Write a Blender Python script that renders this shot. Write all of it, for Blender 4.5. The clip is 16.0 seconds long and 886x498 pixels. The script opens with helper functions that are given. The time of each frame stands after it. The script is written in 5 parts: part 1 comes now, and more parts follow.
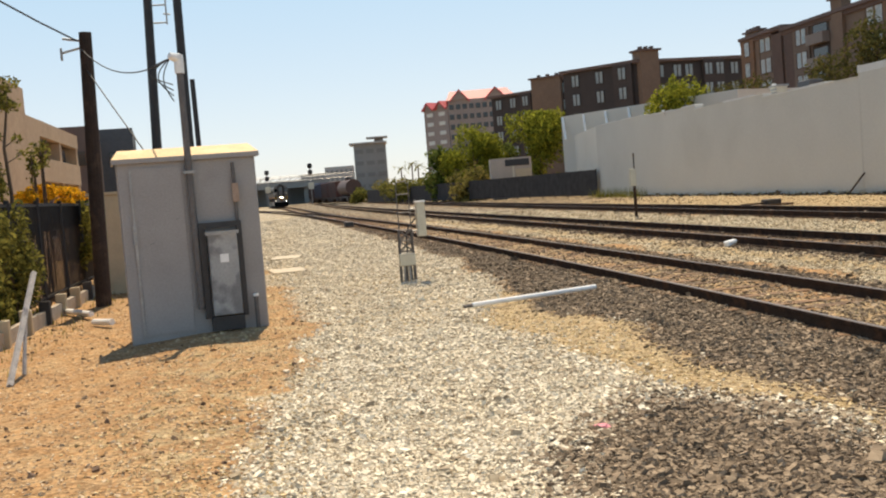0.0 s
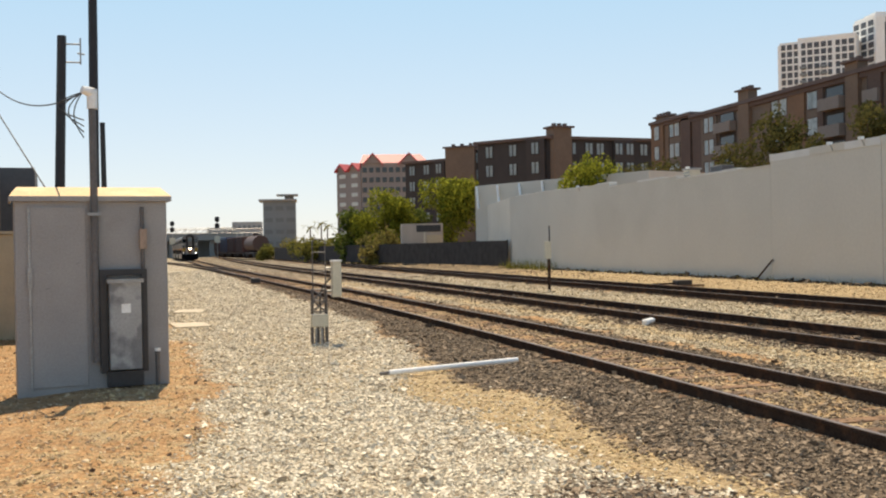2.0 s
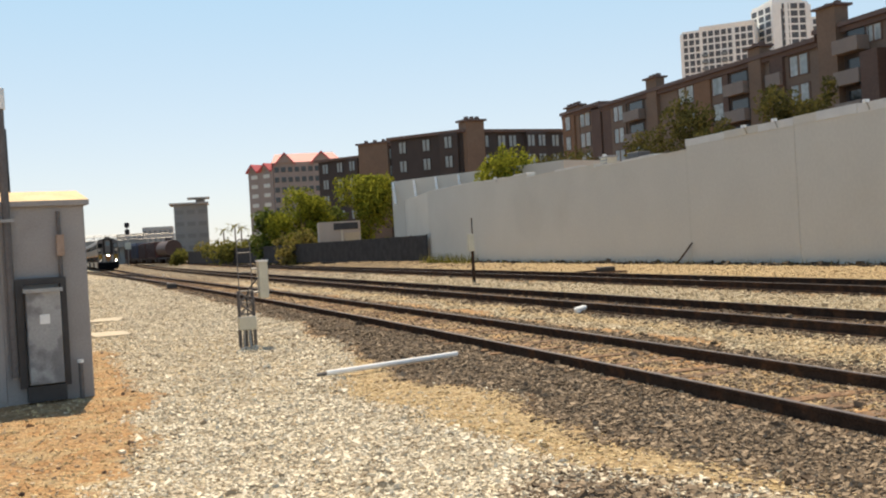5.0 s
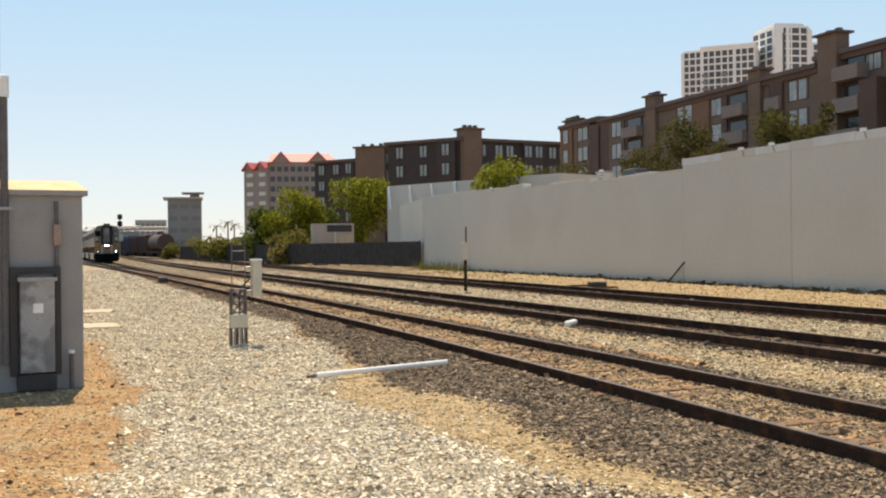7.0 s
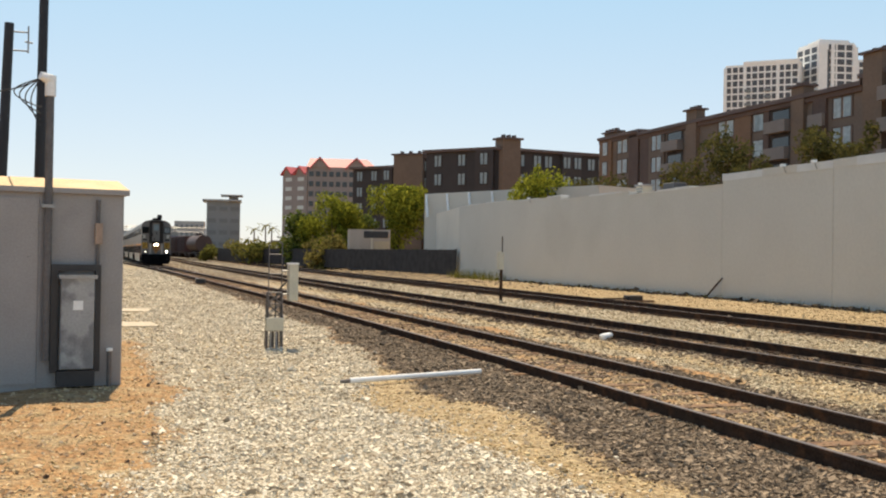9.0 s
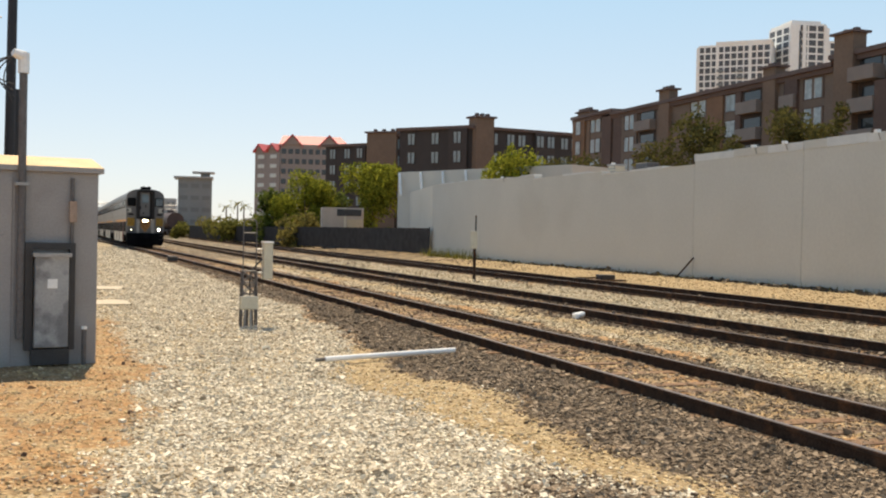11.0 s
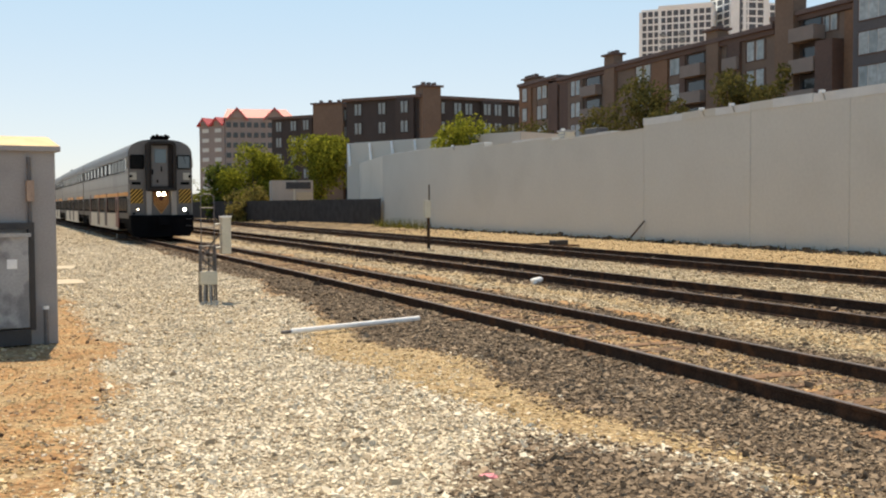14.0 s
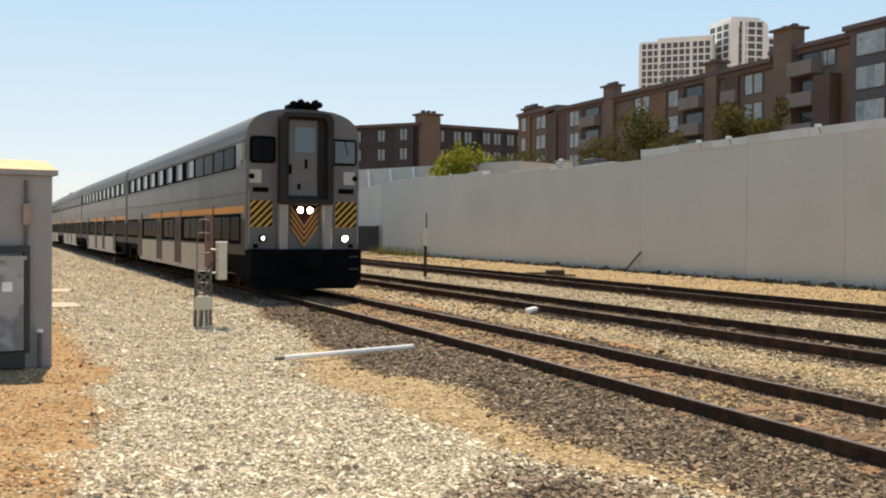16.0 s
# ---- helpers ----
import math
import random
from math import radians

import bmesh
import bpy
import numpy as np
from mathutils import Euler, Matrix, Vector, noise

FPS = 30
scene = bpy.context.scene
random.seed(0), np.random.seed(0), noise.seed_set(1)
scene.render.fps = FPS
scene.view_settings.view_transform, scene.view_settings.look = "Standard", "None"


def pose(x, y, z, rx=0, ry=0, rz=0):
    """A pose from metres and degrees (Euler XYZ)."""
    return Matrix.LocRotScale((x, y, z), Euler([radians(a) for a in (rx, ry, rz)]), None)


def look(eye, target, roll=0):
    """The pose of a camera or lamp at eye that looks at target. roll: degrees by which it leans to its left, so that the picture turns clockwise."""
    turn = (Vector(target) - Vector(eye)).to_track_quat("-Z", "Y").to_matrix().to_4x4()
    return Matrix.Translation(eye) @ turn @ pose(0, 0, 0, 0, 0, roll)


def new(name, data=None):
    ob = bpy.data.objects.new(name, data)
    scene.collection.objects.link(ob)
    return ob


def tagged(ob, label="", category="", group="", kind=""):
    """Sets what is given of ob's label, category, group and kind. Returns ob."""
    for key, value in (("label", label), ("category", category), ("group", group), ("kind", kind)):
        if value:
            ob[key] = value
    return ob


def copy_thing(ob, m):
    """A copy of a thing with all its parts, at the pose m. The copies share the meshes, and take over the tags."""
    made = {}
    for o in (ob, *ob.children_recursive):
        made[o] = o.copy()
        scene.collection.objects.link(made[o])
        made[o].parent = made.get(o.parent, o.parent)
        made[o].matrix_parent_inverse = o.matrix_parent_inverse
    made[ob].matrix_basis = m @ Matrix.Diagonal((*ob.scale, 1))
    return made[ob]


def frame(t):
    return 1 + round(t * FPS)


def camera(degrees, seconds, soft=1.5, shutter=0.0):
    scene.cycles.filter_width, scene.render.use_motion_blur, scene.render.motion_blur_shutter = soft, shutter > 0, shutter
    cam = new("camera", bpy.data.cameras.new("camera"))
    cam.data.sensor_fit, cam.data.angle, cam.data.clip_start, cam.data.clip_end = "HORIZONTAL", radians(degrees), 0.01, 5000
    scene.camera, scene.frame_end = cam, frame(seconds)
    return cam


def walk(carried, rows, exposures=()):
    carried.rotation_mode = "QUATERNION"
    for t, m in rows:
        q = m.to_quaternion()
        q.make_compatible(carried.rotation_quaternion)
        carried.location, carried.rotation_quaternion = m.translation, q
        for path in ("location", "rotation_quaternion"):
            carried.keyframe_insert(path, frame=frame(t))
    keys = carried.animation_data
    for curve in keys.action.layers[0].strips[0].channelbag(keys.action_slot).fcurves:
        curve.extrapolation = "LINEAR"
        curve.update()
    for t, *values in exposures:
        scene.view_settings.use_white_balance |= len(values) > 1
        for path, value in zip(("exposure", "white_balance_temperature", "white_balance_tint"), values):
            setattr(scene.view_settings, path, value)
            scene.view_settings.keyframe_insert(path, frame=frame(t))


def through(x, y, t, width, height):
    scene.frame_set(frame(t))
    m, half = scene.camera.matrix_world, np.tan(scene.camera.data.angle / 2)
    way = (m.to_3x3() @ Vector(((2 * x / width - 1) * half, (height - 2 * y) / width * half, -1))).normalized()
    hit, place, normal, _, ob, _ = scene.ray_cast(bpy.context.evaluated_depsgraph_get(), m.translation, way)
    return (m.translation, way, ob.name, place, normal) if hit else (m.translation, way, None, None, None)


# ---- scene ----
cam = camera(45.7, 16.0, soft=2.1)
PATH = [
    (0, (0.289, -0.64, 1.825), (0.563, 1.338, 1.707), -4.6),
    (0.5, (0.181, -0.471, 1.843), (0.458, 1.506, 1.723), -4.6),
    (1, (0.286, -0.346, 1.807), (0.554, 1.635, 1.725), -1.0),
    (1.5, (0.281, -0.132, 1.815), (0.667, 1.828, 1.716), 0.0),
    (2, (0.184, 0.081, 1.797), (0.64, 2.028, 1.793), -1.1),
    (2.5, (0.157, 0.235, 1.783), (0.631, 2.177, 1.705), 0.4),
    (3, (0.132, 0.354, 1.761), (0.551, 2.31, 1.742), -1.7),
    (3.5, (0.067, 0.495, 1.712), (0.509, 2.444, 1.646), -2.4),
    (4, (0.068, 0.532, 1.759), (0.622, 2.452, 1.694), -4.7),
    (6.5, (-0.039, 0.492, 1.775), (0.619, 2.38, 1.796), -2.0),
    (7, (-0.032, 0.476, 1.787), (0.593, 2.376, 1.782), -0.6),
    (7.5, (-0.053, 0.49, 1.787), (0.56, 2.394, 1.788), 0.2),
    (8, (-0.059, 0.484, 1.778), (0.522, 2.398, 1.786), 0.2),
    (8.5, (-0.062, 0.463, 1.771), (0.484, 2.387, 1.767), 0.6),
    (9, (-0.047, 0.483, 1.788), (0.513, 2.403, 1.799), 1.0),
    (11.5, (-0.154, 0.396, 1.806), (0.479, 2.292, 1.748), 0.7),
    (12, (-0.26, 0.447, 1.766), (0.396, 2.335, 1.679), -0.7),
    (12.5, (-0.285, 0.395, 1.778), (0.326, 2.298, 1.725), -0.4),
    (13, (-0.281, 0.309, 1.773), (0.284, 2.226, 1.706), -1.6),
    (13.5, (-0.279, 0.32, 1.807), (0.33, 2.224, 1.731), -0.8),
    (14, (-0.301, 0.379, 1.793), (0.4, 2.25, 1.707), -0.3),
    (14.5, (-0.304, 0.373, 1.819), (0.363, 2.257, 1.74), -0.2),
    (15, (-0.316, 0.354, 1.815), (0.351, 2.239, 1.76), 0.1),
    (15.5, (-0.307, 0.321, 1.815), (0.353, 2.208, 1.77), 0.2),
    (16, (-0.277, 0.311, 1.807), (0.428, 2.182, 1.774), 0.5),
]
walk(cam, [(t, look(eye, target, roll)) for t, eye, target, roll in PATH], exposures=((0.0, 0.28, 7050, 9), (16.0, 0.28, 7050, 9)))

# ---------------------------------------------------------------- light
SUN_EL, SUN_AZ = 61.0, 6.0          # degrees above the horizon; degrees right of +y
world = bpy.data.worlds.new("sky")
scene.world = world
world.use_nodes = True
_n = world.node_tree.nodes
_sky = _n.new("ShaderNodeTexSky")
_sky.sky_type, _sky.sun_disc = "NISHITA", False
_sky.sun_elevation, _sky.sun_rotation = radians(SUN_EL), radians(SUN_AZ)
_sky.air_density, _sky.dust_density, _sky.ozone_density = 0.8, 0.4, 0.2
_n["Background"].inputs[1].default_value = 0.118
_haze = _n.new("ShaderNodeMixRGB")
_haze.inputs[0].default_value = 0.7
_way, _up, _rise, _fade = _n.new("ShaderNodeTexCoord"), _n.new("ShaderNodeSeparateXYZ"), _n.new("ShaderNodeMapRange"), _n.new("ShaderNodeMixRGB")
_rise.inputs[1].default_value, _rise.inputs[2].default_value = 0.0, 0.27
_fade.inputs[1].default_value, _fade.inputs[2].default_value = (5.6, 5.8, 6.4, 1), (3.2, 5.35, 7.2, 1)
world.node_tree.links.new(_way.outputs["Generated"], _up.inputs[0])
world.node_tree.links.new(_up.outputs[2], _rise.inputs[0])
world.node_tree.links.new(_rise.outputs[0], _fade.inputs[0])
_high, _deep = _n.new("ShaderNodeMapRange"), _n.new("ShaderNodeMixRGB")
_high.inputs[1].default_value, _high.inputs[2].default_value = 0.27, 0.85
_deep.inputs[2].default_value = (0.8, 1.5, 3.0, 1)
world.node_tree.links.new(_up.outputs[2], _high.inputs[0])
world.node_tree.links.new(_high.outputs[0], _deep.inputs[0])
world.node_tree.links.new(_fade.outputs[0], _deep.inputs[1])
world.node_tree.links.new(_deep.outputs[0], _haze.inputs[2])
world.node_tree.links.new(_sky.outputs[0], _haze.inputs[1])
world.node_tree.links.new(_haze.outputs[0], _n["Background"].inputs[0])
sun = new("sun", bpy.data.lights.new("sun", "SUN"))
sun.data.energy, sun.data.angle, sun.data.color = 4.9, radians(0.53), (1.0, 0.855, 0.665)
_e, _a = radians(SUN_EL), radians(SUN_AZ)
sun.matrix_world = look((0, 0, 60), (-60 * math.cos(_e) * math.sin(_a), -60 * math.cos(_e) * math.cos(_a), 60 - 60 * math.sin(_e)))


# ---------------------------------------------------------------- materials
def mat(name, col, rough=0.7, var=0.25, scale=3.0, bump=0.0, metal=0.0, fine=40.0, emit=0.0, second=None, amount=0.5, rand=0.0, spec=None):
    """Colour with variation at two scales, an optional second colour in patches, and fine relief."""
    m = bpy.data.materials.new(name)
    m.use_nodes = True
    nt = m.node_tree
    b = nt.nodes["Principled BSDF"]
    b.inputs["Roughness"].default_value, b.inputs["Metallic"].default_value = rough, metal
    if spec is not None:
        b.inputs["Specular IOR Level"].default_value = spec
    tc = nt.nodes.new("ShaderNodeTexCoord")
    n1, n2 = nt.nodes.new("ShaderNodeTexNoise"), nt.nodes.new("ShaderNodeTexNoise")
    for n, s, d in ((n1, scale, 5), (n2, fine, 3)):
        n.inputs["Scale"].default_value, n.inputs["Detail"].default_value = s, d
        nt.links.new(tc.outputs["Object"], n.inputs["Vector"])
    add = nt.nodes.new("ShaderNodeMath")
    add.operation = "ADD"
    nt.links.new(n1.outputs[0], add.inputs[0]), nt.links.new(n2.outputs[0], add.inputs[1])
    src = add.outputs[0]
    if rand:
        oi = nt.nodes.new("ShaderNodeObjectInfo")
        ma = nt.nodes.new("ShaderNodeMath")
        ma.operation, ma.inputs[1].default_value = "MULTIPLY_ADD", rand
        nt.links.new(oi.outputs["Random"], ma.inputs[0]), nt.links.new(src, ma.inputs[2])
        src = ma.outputs[0]
    mr = nt.nodes.new("ShaderNodeMapRange")
    mr.inputs[1].default_value, mr.inputs[2].default_value = 0.7, 1.3 + rand
    mr.inputs[3].default_value, mr.inputs[4].default_value = 1 - var, 1 + var
    nt.links.new(src, mr.inputs[0])
    mul = nt.nodes.new("ShaderNodeMixRGB")
    mul.blend_type, mul.inputs[0].default_value = "MULTIPLY", 1
    mul.inputs[1].default_value = (*col, 1)
    if second:
        mask = nt.nodes.new("ShaderNodeTexNoise")
        mask.inputs["Scale"].default_value, mask.inputs["Detail"].default_value = scale * 0.6, 6
        nt.links.new(tc.outputs["Object"], mask.inputs["Vector"])
        rp = nt.nodes.new("ShaderNodeMapRange")
        rp.inputs[1].default_value, rp.inputs[2].default_value = 1.02 - amount, 1.12 - amount
        nt.links.new(mask.outputs[0], rp.inputs[0])
        mx = nt.nodes.new("ShaderNodeMixRGB")
        mx.inputs[1].default_value, mx.inputs[2].default_value = (*col, 1), (*second, 1)
        nt.links.new(rp.outputs[0], mx.inputs[0]), nt.links.new(mx.outputs[0], mul.inputs[1])
    nt.links.new(mr.outputs[0], mul.inputs[2])
    nt.links.new(mul.outputs[0], b.inputs["Base Color"])
    if bump:
        bp = nt.nodes.new("ShaderNodeBump")
        bp.inputs["Strength"].default_value, bp.inputs["Distance"].default_value = bump, 0.02
        nt.links.new(add.outputs[0], bp.inputs["Height"]), nt.links.new(bp.outputs[0], b.inputs["Normal"])
    if emit:
        b.inputs["Emission Color"].default_value, b.inputs["Emission Strength"].default_value = (*col, 1), emit
    return m


def glass_mat(name, col, rough=0.05):
    m = bpy.data.materials.new(name)
    m.use_nodes = True
    b = m.node_tree.nodes["Principled BSDF"]
    b.inputs["Base Color"].default_value, b.inputs["Roughness"].default_value = (*col, 1), rough
    b.inputs["IOR"].default_value = 1.55
    return m


RUST = mat("rail_steel", (0.05, 0.033, 0.025), 0.9, 0.4, 6, 0.2, second=(0.085, 0.046, 0.028), amount=0.5, spec=0.1)
RAILTOP = mat("rail_head", (0.13, 0.11, 0.105), 0.5, 0.25, 8, metal=0.6)
TIE = mat("tie_wood", (0.2, 0.115, 0.058), 0.9, 0.45, 9, 0.5, rand=0.6, second=(0.12, 0.062, 0.032), amount=0.5)
WHITEWALL = mat("white_wall_paint", (0.6, 0.57, 0.505), 0.75, 0.05, 0.35, 0.15, fine=9, second=(0.57, 0.54, 0.475), amount=0.46)
CAPGREY = mat("coping", (0.68, 0.67, 0.64), 0.8, 0.12, 1.0, 0.2)
SHED = mat("shed_grey_paint", (0.32, 0.305, 0.3), 0.55, 0.12, 1.6, 0.1, second=(0.27, 0.255, 0.25), amount=0.42)
SHEDROOF = mat("shed_roof_tan", (0.6, 0.37, 0.14), 0.6, 0.2, 3, 0.1, second=(0.66, 0.45, 0.2), amount=0.5)
METER = mat("meter_paint", (0.2, 0.2, 0.205), 0.5, 0.15, 5, second=(0.37, 0.37, 0.37), amount=0.52)
STEEL = mat("galvanised", (0.36, 0.36, 0.36), 0.5, 0.2, 6, metal=0.55)
CONDUIT = mat("weathered_conduit", (0.13, 0.12, 0.118), 0.6, 0.25, 6, metal=0.2)
DARKSTEEL = mat("dark_steel", (0.045, 0.043, 0.045), 0.5, 0.2, 6, metal=0.3)
POLEWOOD = mat("pole_creosote", (0.036, 0.022, 0.016), 0.9, 0.4, 5, 0.6, second=(0.065, 0.04, 0.028), amount=0.48)
BLACKPOLE = mat("black_pole", (0.02, 0.019, 0.022), 0.6, 0.3, 3, 0.2)
CABLE = mat("cable", (0.03, 0.03, 0.032), 0.6, 0.2)
CREAMBOX = mat("cream_box", (0.62, 0.58, 0.46), 0.55, 0.12, 4)
WHITEPIPE = mat("white_pipe", (0.9, 0.9, 0.88), 0.4, 0.08, 5)
TANBOX = mat("tan_cabinet", (0.5, 0.41, 0.28), 0.6, 0.12, 3)
GREYWOOD = mat("grey_board", (0.42, 0.39, 0.37), 0.85, 0.25, 8, 0.4)
PINK = mat("pink_rag", (0.75, 0.28, 0.32), 0.8, 0.2, 20)


# ---------------------------------------------------------------- mesh helpers
def finish(name, bm, material, parent=None, label="", smooth=False, bevel=0.0):
    if bevel:
        bmesh.ops.bevel(bm, geom=[e for e in bm.edges if len(e.link_faces) == 2 and e.calc_face_angle(0) > 0.6], offset=bevel, segments=1, affect="EDGES")
    bmesh.ops.recalc_face_normals(bm, faces=bm.faces)
    me = bpy.data.meshes.new(name)
    bm.to_mesh(me)
    bm.free()
    for p in me.polygons:
        p.use_smooth = smooth
    me.materials.append(material)
    ob = new(name, me)
    if parent is not None:
        ob.parent = parent
    if label:
        ob["label"] = label
    return ob


part = finish


def box(bm, x0, y0, z0, x1, y1, z1, m=None):
    r = bmesh.ops.create_cube(bm, size=1)
    t = Matrix.Translation(((x0 + x1) / 2, (y0 + y1) / 2, (z0 + z1) / 2)) @ Matrix.Diagonal((x1 - x0, y1 - y0, z1 - z0, 1))
    bmesh.ops.transform(bm, matrix=(m or Matrix()) @ t, verts=r["verts"])
    return bm


def boxes(*dims):
    bm = bmesh.new()
    for d in dims:
        box(bm, *d)
    return bm


def rod(bm, a, b, r, r2=None, seg=8):
    a, b = Vector(a), Vector(b)
    d = b - a
    q = bmesh.ops.create_cone(bm, cap_ends=True, segments=seg, radius1=r, radius2=r if r2 is None else r2, depth=d.length)
    bmesh.ops.transform(bm, matrix=Matrix.Translation((a + b) / 2) @ d.to_track_quat("Z", "Y").to_matrix().to_4x4(), verts=q["verts"])
    return bm


def rods(lines, r, seg=8):
    bm = bmesh.new()
    for a, b in lines:
        rod(bm, a, b, r, seg=seg)
    return bm


def tube(name, pts, r, material, parent=None, label=""):
    cu = bpy.data.curves.new(name, "CURVE")
    cu.dimensions, cu.bevel_depth, cu.bevel_resolution = "3D", r, 2
    sp = cu.splines.new("POLY")
    sp.points.add(len(pts) - 1)
    for p, c in zip(sp.points, pts):
        p.co = (*c, 1)
    tmp = bpy.data.objects.new("tmp", cu)
    me = bpy.data.meshes.new_from_object(tmp)
    bpy.data.objects.remove(tmp)
    me.name = name
    me.materials.clear()
    me.materials.append(material)
    ob = new(name, me)
    if parent is not None:
        ob.parent = parent
    if label:
        ob["label"] = label
    return ob


def sag(a, b, drop, n=14):
    a, b = Vector(a), Vector(b)
    return [a.lerp(b, i / n) - Vector((0, 0, 4 * drop * (i / n) * (1 - i / n))) for i in range(n + 1)]


def empty(name, m, label, category, group="", kind=""):
    ob = new(name)
    ob.matrix_world = m
    return tagged(ob, label, category, group, kind)


def raw(name, verts, faces, material, parent=None, label="", smooth=False):
    me = bpy.data.meshes.new(name)
    me.from_pydata(verts, [], faces)
    me.materials.append(material)
    if smooth:
        for p in me.polygons:
            p.use_smooth = True
    ob = new(name, me)
    if parent is not None:
        ob.parent = parent
    if label:
        ob["label"] = label
    return ob


# ---------------------------------------------------------------- the plan
def ground_z(x, y=0.0):
    """The yard rises gently from the shed towards the wall."""
    return float(np.interp(x, (-3, -1, 1.5, 4.2, 5.0, 8.2, 9.0, 12.5, 13.2, 16.8, 21, 60), (-0.11, 0, 0, 0.04, 0.06, 0.065, 0.09, 0.115, 0.16, 0.19, 0.33, 0.5)))


def lane(points):
    ys, xs = zip(*points)
    c = np.polyfit(ys, xs, 6)
    return lambda y: float(np.polyval(c, y))


main_x = lane(((0, 6.34), (5, 6.3), (10, 6.24), (14, 6.2), (18, 6.16), (22, 6.1), (26.8, 6.03), (33, 5.68), (39.3, 5.33), (45.5, 4.95), (51.8, 4.64), (58, 4.34), (64.3, 4.07), (83, 3.1), (114, 2.12), (145, 0.8), (183, -0.25), (227, -2.1), (300, -4.9), (420, -9.5)))
second_x = lambda y: 11.05 - 0.036 * y + (0.00012 * max(0, y - 60) ** 2 if y < 200 else 2.35 + 0.0336 * (y - 200))
third_x = lambda y: 15.5 - 0.017 * y + (0.00009 * max(0, y - 60) ** 2 if y < 200 else 1.76 + 0.0252 * (y - 200))
spur_x = lambda y: main_x(y) - 0.00042 * max(0, y - 62) ** 2
RAIL1, RAIL2, RAIL3 = 0.205, 0.275, 0.355


def rail_mesh(fx, off, z, y0, y1, name, parent):
    """One rail: foot, web and head swept along the lane."""
    prof = ((-0.07, -0.17), (0.07, -0.17), (0.07, -0.155), (0.012, -0.14), (0.012, -0.045), (0.036, -0.035), (0.036, -0.004), (0.028, 0), (-0.028, 0), (-0.036, -0.004), (-0.036, -0.035), (-0.012, -0.045), (-0.012, -0.14), (-0.07, -0.155))
    ys = [y0]
    while ys[-1] < y1:
        ys.append(ys[-1] + (1.5 if ys[-1] < 60 else 4))
    n, vs, fs = len(prof), [], []
    for y in ys:
        x = fx(y) + off
        vs += [(x + px, y, z + pz) for px, pz in prof]
    for i in range(len(ys) - 1):
        for j in range(n):
            a, b = i * n + j, i * n + (j + 1) % n
            fs.append((a, b, b + n, a + n))
    fs += [tuple(range(n))[::-1], tuple(range((len(ys) - 1) * n, len(ys) * n))]
    ob = raw(name, vs, fs, RUST, parent)
    ob.data.materials.append(RAILTOP)
    for i, p in enumerate(ob.data.polygons):
        if i < (len(ys) - 1) * n and i % n in (7,):
            p.material_index = 1
    return ob


def track(label, fx, z, y0, y1):
    t = empty("railway_track", Matrix(), label, "railway track", "tracks of the yard", "structure")
    for off in (-0.752, 0.752):
        rail_mesh(fx, off, z, y0, y1, "rail", t)
    return t


track_main = track("rusty steel rails on worn wooden ties in dark ballast", main_x, RAIL1, -12, 420)
track_second = track("brown steel rails half sunk in pale gravel", second_x, RAIL2, -12, 420)
track_third = track("brown steel rails sunk in dirt beside the white wall", third_x, RAIL3, -12, 420)
track_spur = track("diverging steel rails branching off far down the yard", spur_x, RAIL1 - 0.004, 64, 300)


